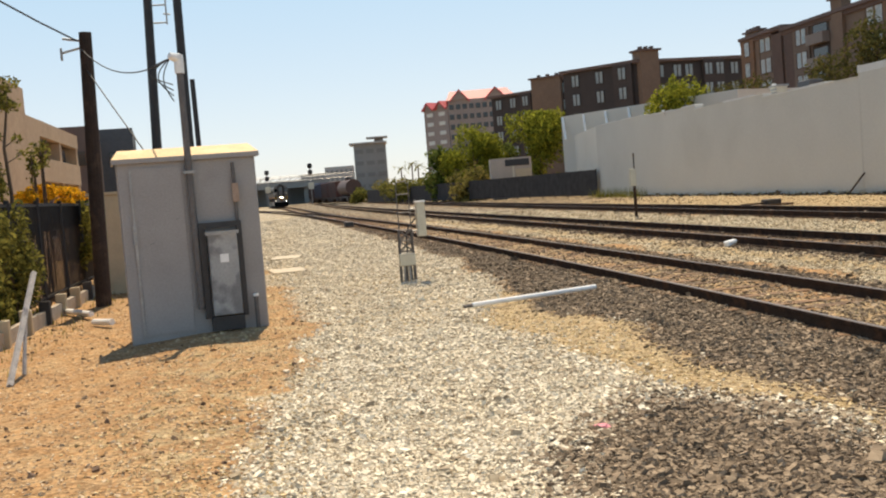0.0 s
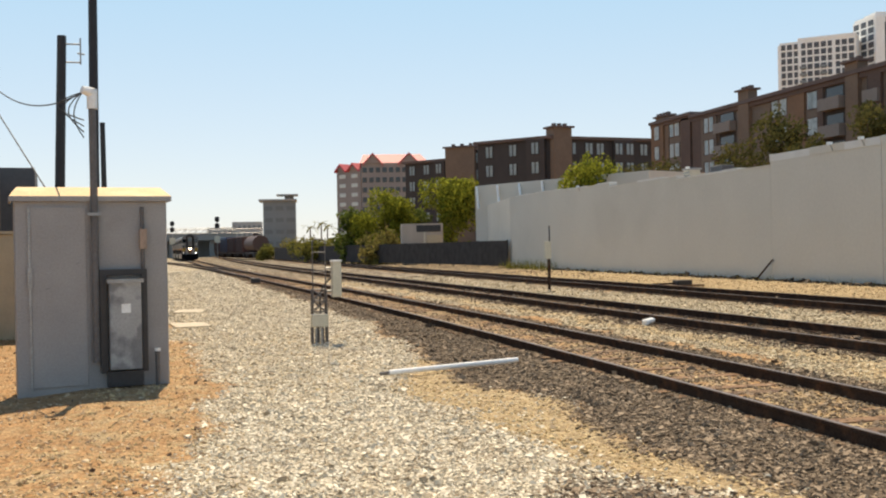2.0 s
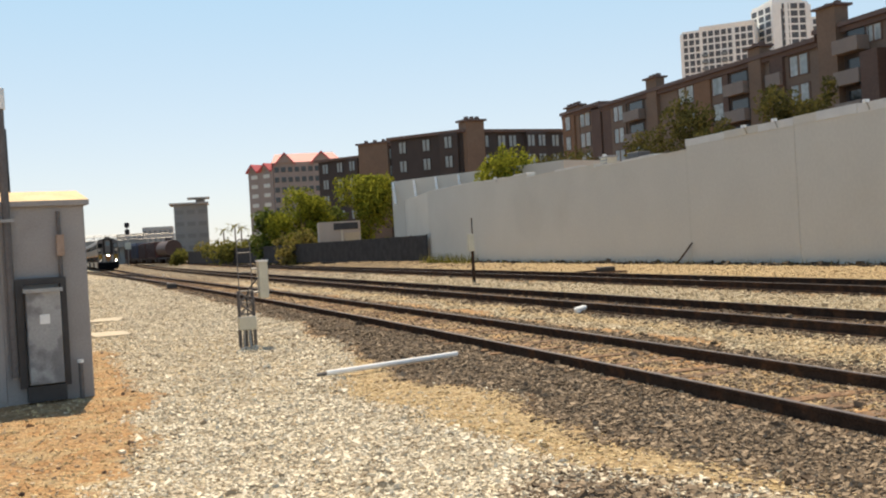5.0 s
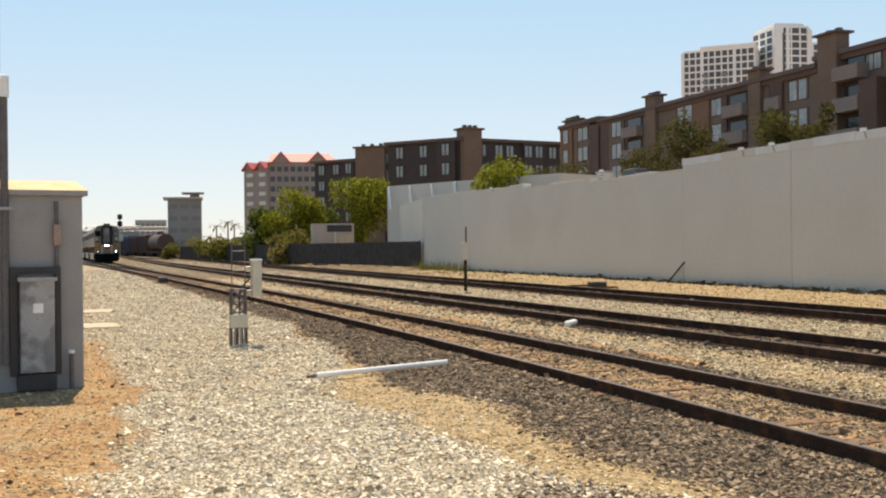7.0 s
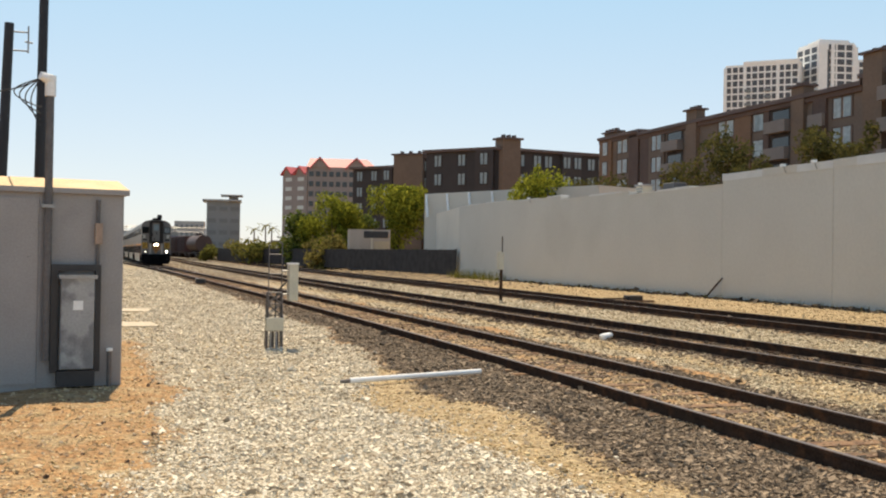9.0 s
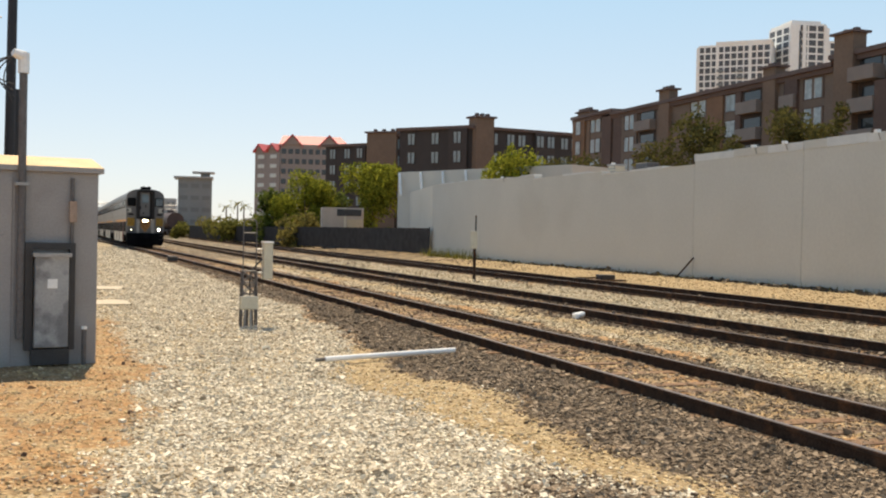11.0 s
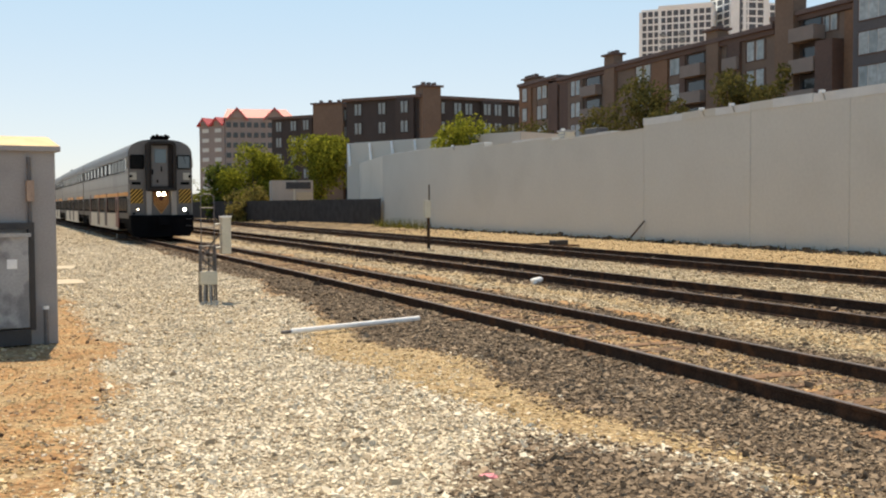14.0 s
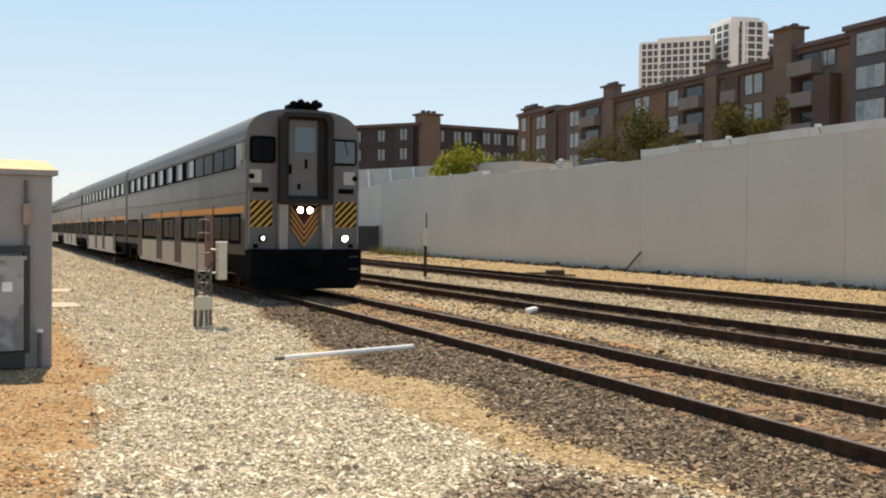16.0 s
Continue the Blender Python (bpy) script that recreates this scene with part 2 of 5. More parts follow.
# ---------------------------------------------------------------- ground
def ground_material():
    m = bpy.data.materials.new("yard_ground")
    m.use_nodes = True
    nt = m.node_tree
    b = nt.nodes["Principled BSDF"]
    b.inputs["Roughness"].default_value = 0.95
    b.inputs["Specular IOR Level"].default_value = 0.1
    at = nt.nodes.new("ShaderNodeTexCoord")

    def noise_of(s, d=4, rough=0.6):
        n = nt.nodes.new("ShaderNodeTexNoise")
        n.inputs["Scale"].default_value, n.inputs["Detail"].default_value, n.inputs["Roughness"].default_value = s, d, rough
        nt.links.new(at.outputs["Object"], n.inputs["Vector"])
        return n.outputs[0]

    def layer(name):
        a = nt.nodes.new("ShaderNodeAttribute")
        a.attribute_name = name
        return a.outputs["Fac"]

    def calc(op, p, q):
        c = nt.nodes.new("ShaderNodeMath")
        c.operation = op
        for i, v in enumerate((p, q)):
            if isinstance(v, (int, float)):
                c.inputs[i].default_value = v
            else:
                nt.links.new(v, c.inputs[i])
        return c.outputs[0]

    def ramp(v, lo, hi):
        r = nt.nodes.new("ShaderNodeMapRange")
        r.inputs[1].default_value, r.inputs[2].default_value = lo, hi
        nt.links.new(v, r.inputs[0])
        return r.outputs[0]

    def mix(f, p, q):
        x = nt.nodes.new("ShaderNodeMixRGB")
        for i, v in ((0, f), (1, p), (2, q)):
            if isinstance(v, tuple):
                x.inputs[i].default_value = (*v, 1)
            elif isinstance(v, (int, float)):
                x.inputs[i].default_value = v
            else:
                nt.links.new(v, x.inputs[i])
        return x.outputs[0]

    wob = calc("MULTIPLY", calc("SUBTRACT", noise_of(1.7, 6, 0.7), 0.5), 1.5)
    vor = nt.nodes.new("ShaderNodeTexVoronoi")
    vor.inputs["Scale"].default_value = 24
    nt.links.new(at.outputs["Object"], vor.inputs["Vector"])
    speck, clump = vor.outputs["Color"], noise_of(5, 5)
    dirt = mix(ramp(clump, 0.4, 0.6), (0.53, 0.31, 0.145), (0.57, 0.39, 0.215))
    gravel = mix(ramp(noise_of(22, 3), 0.36, 0.62), (0.27, 0.215, 0.145), (0.78, 0.695, 0.54))
    straw = mix(ramp(noise_of(9, 4), 0.35, 0.65), (0.46, 0.33, 0.185), (0.62, 0.49, 0.3))
    ballast = mix(ramp(noise_of(20, 3), 0.35, 0.65), (0.085, 0.063, 0.044), (0.22, 0.17, 0.122))
    patch = ramp(noise_of(0.9, 5, 0.65), 0.42, 0.6)
    gravel = mix(patch, gravel, mix(0.35, gravel, (0.6, 0.46, 0.28)))
    dirt = mix(patch, dirt, mix(0.4, dirt, (0.36, 0.2, 0.1)))
    c = dirt
    for name, colour in (("gravel", gravel), ("straw", straw), ("ballast", ballast)):
        c = mix(ramp(calc("ADD", layer(name), wob), 0.42, 0.6), c, colour)
    sep = nt.nodes.new("ShaderNodeSeparateColor")
    nt.links.new(speck, sep.inputs[0])
    c2 = nt.nodes.new("ShaderNodeMixRGB")
    c2.blend_type, c2.inputs[0].default_value = "MULTIPLY", 1
    nt.links.new(c, c2.inputs[1])
    nt.links.new(ramp(sep.outputs[0], -0.9, 1.0), c2.inputs[2])
    nt.links.new(c2.outputs[0], b.inputs["Base Color"])
    bp = nt.nodes.new("ShaderNodeBump")
    bp.inputs["Strength"].default_value, bp.inputs["Distance"].default_value = 0.9, 0.03
    nt.links.new(vor.outputs["Distance"], bp.inputs["Height"])
    nt.links.new(bp.outputs[0], b.inputs["Normal"])
    return m


def stray(x, y, seed):
    return 0.55 * noise.noise(Vector((x * 0.55, y * 0.4, seed))) + 0.3 * noise.noise(Vector((x * 1.9, y * 1.3, seed + 7)))


def band(x, lo, hi, soft):
    return max(0.0, min(1.0, (x - lo) / soft + 0.5)) * max(0.0, min(1.0, (hi - x) / soft + 0.5))


def zones(x, y):
    """How far a place is pale gravel, dry straw and dark ballast; the rest is orange dirt."""
    far = min(y, 300)
    m1, m2, m3 = main_x(far), second_x(far), third_x(far)
    wide = stray(x, y, 2.0)
    left = float(np.interp(y, (0, 6.5, 8, 10, 12, 14.2, 18, 28, 40, 60), (-0.4, -0.3, -0.1, 0.15, 0.2, 0.5, 0.2, -0.8, -3.0, -9.0)))
    # Farther edge drawn left, so dark ballast also darkens the strip the train shades.
    bal = float(np.interp(y, (0, 6.6, 8.7, 11.5, 13.1, 18, 24, 32, 52, 77), (4.3, 4.2, 4.0, 4.0, 3.6, 3.85, 4.1, 4.0, 3.2, 2.3)))
    bal = min(bal, m1 - 1.2)
    straw_left = float(np.interp(y, (5, 6.7, 7.5, 9, 10.6, 13.5, 15, 16.5), (3.9, 3.55, 3.2, 3.0, 2.8, 2.6, 2.9, 3.6)))
    u = x + wide
    gravel = band(u, left, bal, 1.0)
    gravel = max(gravel, band(u, m2 + 1.1, m3 - 1.1, 0.8), 1.0 * band(u, m1 + 1.9, m2 - 0.9, 0.8))
    v = x + 0.5 * wide
    straw = 0.8 * band(v, straw_left, bal + 0.15, 0.5) if y < 16.5 else 0.0
    straw = max(straw, 0.9 * band(u, m3 + 1.3, 22, 0.8), 0.7 * band(u, m1 + 2.2, m1 + 3.3, 0.7), 0.42 * band(u, -1.5, 0.5, 0.8), 0.35 * band(u, 0.5, 2.5, 0.8) if 13 < y < 24 else 0.0)
    ballast = max(band(v, bal, m1 - 0.6, 0.8), band(x, m1 + 0.7, m1 + 1.7, 0.4), 0.42 * band(x, m1 - 0.8, m1 + 0.8, 0.3), 0.6 * band(u, m2 - 1.3, m2 + 1.2, 0.7), 0.6 * band(u, m3 - 1.2, m3 + 1.3, 0.6))
    if y < 9:
        ballast = max(ballast, band(v, float(np.interp(y, (5, 6, 7.2, 7.9, 8.6), (1.65, 2.0, 2.7, 3.2, 3.7))), straw_left, 1.1))
    if y > 40:
        ballast = max(ballast, min(1, (y - 40) / 25) * 0.55 * band(u, m1 - 1.3, 22, 1.0))
    if abs(x - m1) < 0.7:
        gravel, straw = 0.0, 0.55
    return gravel, straw, ballast


def make_ground():
    xs = sorted(set([-900, -400, -200, -120, -80, -50, -30, -20, -14, -10, -8] + list(np.arange(-6.5, 22.01, 0.25)) + [23, 25, 30, 40, 60, 90, 140, 220, 400, 900]))
    ys = [-300, -120, -50, -25, -12, -6, -3] + list(np.arange(0, 40, 0.4)) + list(np.arange(40, 90, 2)) + list(np.arange(90, 300, 10)) + [320, 380, 500, 700, 1000, 1600, 2600]
    vs, lay = [], {"gravel": [], "straw": [], "ballast": []}
    for y in ys:
        for x in xs:
            h = ground_z(x, y)
            if -6.6 < x < 21 and -1 < y < 45:
                h += 0.025 * noise.noise(Vector((x * 0.9, y * 0.9, 0))) + 0.012 * noise.noise(Vector((x * 3, y * 3, 4)))
            vs.append((float(x), float(y), h))
            for k, v in zip(lay, zones(x, y)):
                lay[k].append(v)
    n = len(xs)
    fs = [(j * n + i, j * n + i + 1, (j + 1) * n + i + 1, (j + 1) * n + i) for j in range(len(ys) - 1) for i in range(n - 1)]
    g = raw("ground", vs, fs, ground_material(), smooth=True)
    for k, v in lay.items():
        a = g.data.attributes.new(k, "FLOAT", "POINT")
        a.data.foreach_set("value", v)
    return tagged(g, "orange dirt, pale gravel and dark railway ballast", "ground", kind="structure")


make_ground()

# ---------------------------------------------------------------- the long white wall
def white_wall():
    w = empty("wall_east", Matrix(), "long white painted concrete yard wall", "wall", kind="structure")
    x0, x1 = 20.9, 21.3
    stops = (2.0, 9.4, 16.8, 24.2, 28.7, 35.2, 43.0, 50.8, 58.6, 68.5)
    for a, b in zip(stops, stops[1:]):
        gap = 0.011 if b in (35.2, 28.7) else 0.003
        top = 4.72 if b <= 35.3 else float(np.interp(a, (35, 43, 51, 59), (4.58, 4.72, 4.92, 5.05)))
        part("wall_panel", boxes((x0, a + gap, -0.1, x1, b - gap, top)), WHITEWALL, w)
        rng = random.Random(int(a * 10))
        y = a
        while y < b - 0.05:
            e = min(b, y + rng.uniform(1.0, 2.6))
            up = rng.uniform(0.23, 0.3) if b <= 35.3 else rng.uniform(0.015, 0.1)
            part("coping", boxes((x0 - 0.03 + rng.uniform(0, 0.02), y + 0.004, top, x1 + 0.06, e - 0.004, top + up)), CAPGREY if rng.random() < 0.75 else WHITEWALL, w)
            y = e
    bm = bmesh.new()
    m = Matrix.Translation((20.9, 68.5, 0)) @ Matrix.Rotation(radians(-9), 4, "Z")
    box(bm, 0, 0.006, -0.1, 0.4, 13, 5.05, m)
    part("wall_panel", bm, WHITEWALL, w)
    # flood-lamp heads on the top edge
    for y in (25.2, 29.5, 31.2, 41.6, 55.0):
        l = empty("wall_lamp", pose(20.86, y, 4.85), "small white floodlight on top of the wall", "lamp", "lamps on the wall")
        part("arm", rods([((0, 0, -0.1), (-0.1, 0, 0.16))], 0.02), STEEL, l)
        part("head", boxes((-0.18, -0.07, 0.1, -0.04, 0.07, 0.19)), WHITEPIPE, l)
    return w


white_wall()


# ---------------------------------------------------------------- equipment shed
def shed():
    s = empty("equipment_shed", pose(-0.21, 14.98, 0, 0, 0, 10), "grey painted steel equipment shed with a tan roof, scuffed", "shed")
    W, D, H = 1.94, 0.6, 2.53
    part("body", boxes((-W, 0, -0.14, 0, D, H)), SHED, s, bevel=0.015)
    bm = bmesh.new()
    o = 0.06
    v = [bm.verts.new(c) for c in ((-W - o, -o, H + 0.03), (o, -o, H + 0.03), (o, D + o, H + 0.03), (-W - o, D + o, H + 0.03), (-W - o + 0.1, D / 2, H + 0.17), (o - 0.1, D / 2, H + 0.17))]
    for f in ((0, 1, 5, 4), (1, 2, 5), (2, 3, 4, 5), (3, 0, 4), (3, 2, 1, 0)):
        bm.faces.new([v[i] for i in f])
    part("roof", bm, SHEDROOF, s, "sunlit tan metal roof")
    part("eave", boxes((-W - o, -o, H - 0.035, o, -o + 0.03, H + 0.032), (o - 0.03, -o + 0.03, H - 0.035, o, D + o, H + 0.032), (-W - o, -o + 0.03, H - 0.035, -W - o + 0.03, D + o, H + 0.032)), SHED, s)
    part("door", boxes((-1.74, -0.022, 0.05, -1.06, 0.004, 2.42)), SHED, s)
    part("door_seam", boxes((-1.775, -0.03, 0.0, -1.745, 0.002, 2.42)), STEEL, s)
    part("latch", boxes((-1.79, -0.06, 1.35, -1.74, -0.02, 1.62)), STEEL, s, "steel door latch")
    part("panel_seam", boxes((-1.05, -0.012, 0.0, -1.02, 0.002, 2.44)), SHED, s)
    mb = part("meter_box", boxes((-0.79, -0.2, 0.24, -0.38, -0.002, 1.42)), METER, s, "grey meter box with flaking paint", bevel=0.012)
    part("lid", boxes((-0.82, -0.23, 1.4, -0.35, -0.002, 1.45)), STEEL, mb)
    part("frame", boxes((-0.9, -0.1, 0.2, -0.81, -0.002, 1.5), (-0.36, -0.1, 0.2, -0.29, -0.002, 1.5), (-0.9, -0.1, 1.5, -0.29, -0.002, 1.58)), DARKSTEEL, s)
    part("notice", boxes((-0.64, -0.206, 1.0, -0.52, -0.199, 1.12)), WHITEPIPE, mb)
    # dark block added for the shaded gap below the meter box
    part("meter_gap_shade", boxes((-0.82, -0.16, 0.02, -0.36, -0.004, 0.22)), DARKSTEEL, s)
    cd = part("conduit", rods([((-0.95, -0.07, 0.35), (-0.95, -0.07, 3.8))], 0.05, 10), CONDUIT, s, "tall galvanised service conduit", smooth=False)
    bm = rods([((-0.95, -0.07, 3.72), (-0.95, -0.07, 3.98))], 0.07, 10)
    rod(bm, (-0.95, -0.07, 3.93), (-1.08, -0.12, 3.97), 0.075, 0.05, 10)
    part("weatherhead", bm, WHITEPIPE, cd, "pale weatherhead with loose wires")
    part("clamp", boxes((-1.03, -0.13, 2.3, -0.87, -0.002, 2.34)), STEEL, s)
    c2 = part("thin_conduit", rods([((-0.33, -0.04, 0.3), (-0.33, -0.04, 2.42))], 0.025), CONDUIT, s)
    part("junction_box", boxes((-0.37, -0.1, 1.85, -0.28, -0.002, 2.12)), mat("rusty_box", (0.36, 0.26, 0.2), 0.7, 0.2, 9), c2)
    part("stub_pipe", rods([((-0.17, -0.1, -0.02), (-0.17, -0.1, 0.46))], 0.03), CONDUIT, s)
    part("cap", rods([((-0.17, -0.1, 0.46), (-0.17, -0.1, 0.5))], 0.04), WHITEPIPE, s)
    rng = random.Random(4)
    for k in range(4):
        x, z = rng.uniform(-1.65, -1.15), rng.uniform(1.3, 1.75)
        bm = bmesh.new()
        q = [bm.verts.new((x + dx, -0.0235, z + dz)) for dx, dz in ((0, 0), (0.03 + 0.05 * rng.random(), 0.02), (0.04, 0.03), (0, 0.01))]
        bm.faces.new(q)
        part("scuff", bm, METER, s)
    return s


shed()
tan = empty("tan_cabinet", pose(-4.5, 25.3, -0.08, 0, 0, 8), "tan steel cabinet behind the brown pole", "cabinet")
part("body", boxes((0, 0, -0.05, 2.3, 1.2, 2.35)), TANBOX, tan, bevel=0.01)
part("lid", boxes((-0.06, -0.06, 2.35, 2.36, 1.26, 2.42)), TANBOX, tan)
part("door", boxes((0.15, -0.02, 0.15, 1.1, 0.004, 2.2)), TANBOX, tan)


# ---------------------------------------------------------------- poles and wires
def pole(name, base, top, r0, r1, material, label):
    p = empty(name, Matrix.Translation(base), label, "pole", "poles behind the shed")
    d = Vector(top) - Vector(base)
    part("shaft", rod(bmesh.new(), (0, 0, -0.3), d, r0, r1, 14), material, p, smooth=False)
    return p


pa = pole("utility_pole", (-3.85, 22.3, 0), (-3.68, 22.3, 5.62), 0.17, 0.13, POLEWOOD, "short brown wooden utility pole with wire clamps")
part("bracket", rods([((0.05, -0.05, 5.3), (-0.32, -0.12, 5.2)), ((0.05, -0.05, 5.45), (-0.28, -0.1, 5.5)), ((-0.32, -0.12, 5.05), (-0.32, -0.12, 5.3))], 0.025), STEEL, pa)
pb = pole("utility_pole", (-6.5, 55.0, 0), (-6.12, 55.0, 12.6), 0.26, 0.22, BLACKPOLE, "tall black creosoted utility pole with a side bracket")
part("bracket", rods([((0.4, 0, 11.3), (1.25, 0, 11.3)), ((0.4, 0, 12.2), (1.25, 0, 12.2)), ((1.25, 0, 11.2), (1.25, 0, 12.5)), ((1.1, 0, 11.75), (1.45, 0, 11.7))], 0.04), STEEL, pb)
pc = pole("utility_pole", (-3.58, 42.0, 0), (-3.45, 42.0, 16.5), 0.19, 0.15, BLACKPOLE, "tall slim black utility pole")
pd = pole("utility_pole", (-5.42, 70.0, 0), (-5.5, 70.0, 10.1), 0.18, 0.16, BLACKPOLE, "distant black utility pole")


def cable(label, pts, r=0.012):
    return tagged(tube("cable", pts, r, CABLE), label, "cable", "overhead cables")


WH = (-1.22, 14.7, 3.95)
cable("black overhead cable between the brown pole and the shed", sag((-3.8, 22.3, 5.3), WH, 0.35) , 0.011)
cable("thick twisted overhead cable coming in to the brown pole", sag((-9.0, 3.0, 10.5), (-3.85, 22.2, 5.45), 0.8), 0.018)
cable("black guy wire slanting down from the brown pole", [(-3.75, 22.3, 4.9), (-1.9, 18.6, 2.3)], 0.012)
for k in range(4):
    pts = [Vector(WH) + Vector((-0.02 - (0.12 + 0.07 * k) * math.sin(u * math.pi), 0.02 * k, -0.62 * u + 0.08 * k * u)) for u in [i / 12 for i in range(13)]]
    cable("loose grey drip loop at the weatherhead", pts, 0.008)


# ---------------------------------------------------------------- yard fittings
def wayside_mast():
    """A short lattice stub, a thin ladder-like hoop above it, and a cream relay box on a side arm."""
    m = empty("instrument_mast", pose(2.41, 19.95, -0.04), "grey steel lattice mast with a hoop top and pale box", "mast")
    posts = ((-0.12, -0.1), (0.13, -0.1), (0.13, 0.13), (-0.12, 0.13))
    top = 1.08
    for x, y in posts:
        part("leg", rods([((x * 1.12, y * 1.12, -0.02), (x, y, top))], 0.017), CONDUIT, m)
    zs = [0.66, 0.87, top]
    lines = []
    for i, z in enumerate(zs):
        for k in range(4):
            p, q = posts[k], posts[(k + 1) % 4]
            lines.append(((*p, z), (*q, z)))
            if i < 2:
                lines += [((*p, z), (*q, zs[i + 1])), ((*q, z), (*p, zs[i + 1]))]
    part("lattice", rods(lines, 0.011, 5), CONDUIT, m)
    part("box", boxes((-0.16, -0.17, 0.38, 0.16, -0.04, 0.62)), CREAMBOX, m, "pale box", bevel=0.012)
    for x, y in ((-0.06, -0.06), (-0.02, 0.02), (0.03, -0.07), (0.07, 0.03), (0.0, 0.09)):
        part("cable", rods([((x * 1.3, y * 1.3, -0.02), (x, y, 0.4))], 0.021, 7), CONDUIT if y > 0 else STEEL, m)
    part("foot", boxes((-0.2, -0.2, -0.06, 0.22, 0.2, 0.03)), DARKSTEEL, m, bevel=0.01)
    part("hoop", rods([((-0.11, -0.02, top - 0.3), (-0.11, -0.02, 1.98)), ((0.13, -0.02, top - 0.3), (0.13, -0.02, 1.98)), ((-0.11, -0.02, 1.98), (-0.06, -0.02, 2.03)), ((0.13, -0.02, 1.98), (0.08, -0.02, 2.03)), ((-0.06, -0.02, 2.03), (0.08, -0.02, 2.03)), ((-0.11, -0.02, 1.78), (0.13, -0.02, 1.78)), ((-0.11, -0.02, 1.42), (0.13, -0.02, 1.42))], 0.011, 6), CONDUIT, m)
    tube("lead", [(0.02, -0.04, 0.6), (0.02, -0.04, 1.0), (0.07, -0.04, 1.12), (0.14, -0.02, 1.2), (0.24, 0.0, 1.3)], 0.014, CABLE, m)
    for z in (1.05, 1.48):
        part("arm", rods([((0.13, -0.02, z), (0.26, 0.0, z))], 0.018, 6), STEEL, m)
    rb = part("relay_box", boxes((0.25, -0.13, 0.93, 0.42, 0.16, 1.6)), CREAMBOX, m, "cream painted upright relay box", bevel=0.012)
    part("lid", boxes((0.24, -0.15, 1.6, 0.43, 0.18, 1.63)), WHITEPIPE, rb)
    for z in (1.1, 1.38):
        part("hinge", boxes((0.244, -0.14, z, 0.252, -0.11, z + 0.06)), STEEL, rb)


wayside_mast()

pipe = empty("pvc_pipe", pose(2.72, 14.3, ground_z(2.7) + 0.07, 0, 0, 9.5), "white plastic pipe lying on the gravel", "pipe")
bm = bmesh.new()
rod(bm, (0, 0, 0), (1.97, 0, 0.06), 0.036, seg=12)
part("tube", bm, WHITEPIPE, pipe, smooth=False)
part("coupling", rods([((-0.13, 0, -0.01), (0.03, 0, 0.0))], 0.026, 12), CONDUIT, pipe)

sig = empty("marker_post", pose(12.6, 36.3, 0.14), "rusty steel marker post with a pale box", "post")
part("post", rods([((0, 0, -0.1), (0, 0, 1.5))], 0.06), RUST, sig)
part("rod", rods([((0.03, 0, 1.4), (0.03, 0, 2.35))], 0.025), RUST, sig)
part("box", boxes((-0.16, -0.1, 1.15, 0.06, 0.1, 1.78)), CREAMBOX, sig, bevel=0.012)


def stone(name, loc, size, material, label, seed, category="stone"):
    rng = random.Random(seed)
    bm = bmesh.new()
    bmesh.ops.create_icosphere(bm, subdivisions=2, radius=1)
    for v in bm.verts:
        v.co *= 0.8 + 0.4 * noise.noise(v.co * 1.3 + Vector((seed, 0, 0))) + rng.uniform(-0.05, 0.05)
        v.co = Vector((v.co.x * size[0], v.co.y * size[1], v.co.z * size[2]))
    ob = finish(name, bm, material)
    ob.location = loc
    ob.rotation_euler = (0, 0, rng.uniform(0, 3))
    return tagged(ob, label, category)


_b = boxes((-0.16, -0.07, -0.05, 0.16, 0.07, 0.06))
for _v in _b.verts:
    _v.co += Vector((0.03 * noise.noise(_v.co * 9), 0.02 * noise.noise(_v.co * 7), 0.05 * noise.noise(_v.co * 5)))
pale = tagged(finish("pale_stone", _b, WHITEPIPE, bevel=0.03), "pale block of stone between the tracks", "stone")
pale.matrix_world = pose(9.3, 20.38, 0.17, 0, -9, 24)
stone("pink_rag", (2.34, 6.6, 0.02), (0.085, 0.06, 0.03), PINK, "crumpled pink rag lying on the ballast", 9, "rag")

board = empty("leaning_board", pose(-3.18, 12.2, 0), "weathered grey board leaning out of the dirt", "board")
part("board", rods([((0, 0, -0.1), (0.02, 1.6, 1.13))], 0.04, 4), GREYWOOD, board)
part("stake", rods([((0.05, 0.5, -0.05), (0.02, 1.0, 0.72))], 0.025, 4), GREYWOOD, board)
for loc, rz, l in (((-4.3, 20.9, -0.03), -62, 1.5), ((-3.3, 18.2, -0.03), -50, 0.6)):
    sc = empty("pipe_scrap", pose(*loc, 0, 0, rz), "short length of white pipe lying in the dirt", "pipe", "scraps in the dirt")
    part("tube", rods([((0, 0, 0), (l, 0, 0.02))], 0.055, 10), WHITEPIPE, sc)
bars = empty("scrap_bar", pose(20.62, 35.9, 0.3), "dark bar leaning against the white wall", "bar")
part("bar", rods([((0, 0, 0), (0.17, -0.95, 0.8))], 0.035, 6), RUST, bars)
sw = empty("switch_machine", pose(17.0, 34.6, 0.26, 0, 0, 5), "low dark switch machine beside the third track", "switch machine")
part("case", boxes((-0.3, -0.2, 0, 0.3, 0.2, 0.2)), DARKSTEEL, sw, bevel=0.03)
part("rod", rods([((-1.2, 0, 0.08), (-0.3, 0, 0.08))], 0.03), RUST, sw)
part("base", boxes((-0.8, -0.28, -0.06, 0.7, 0.28, 0.03)), TIE, sw)
sw2 = empty("switch_stand", pose(3.2, 57.0, 0.05), "low dark switch machine at the turnout", "switch machine")
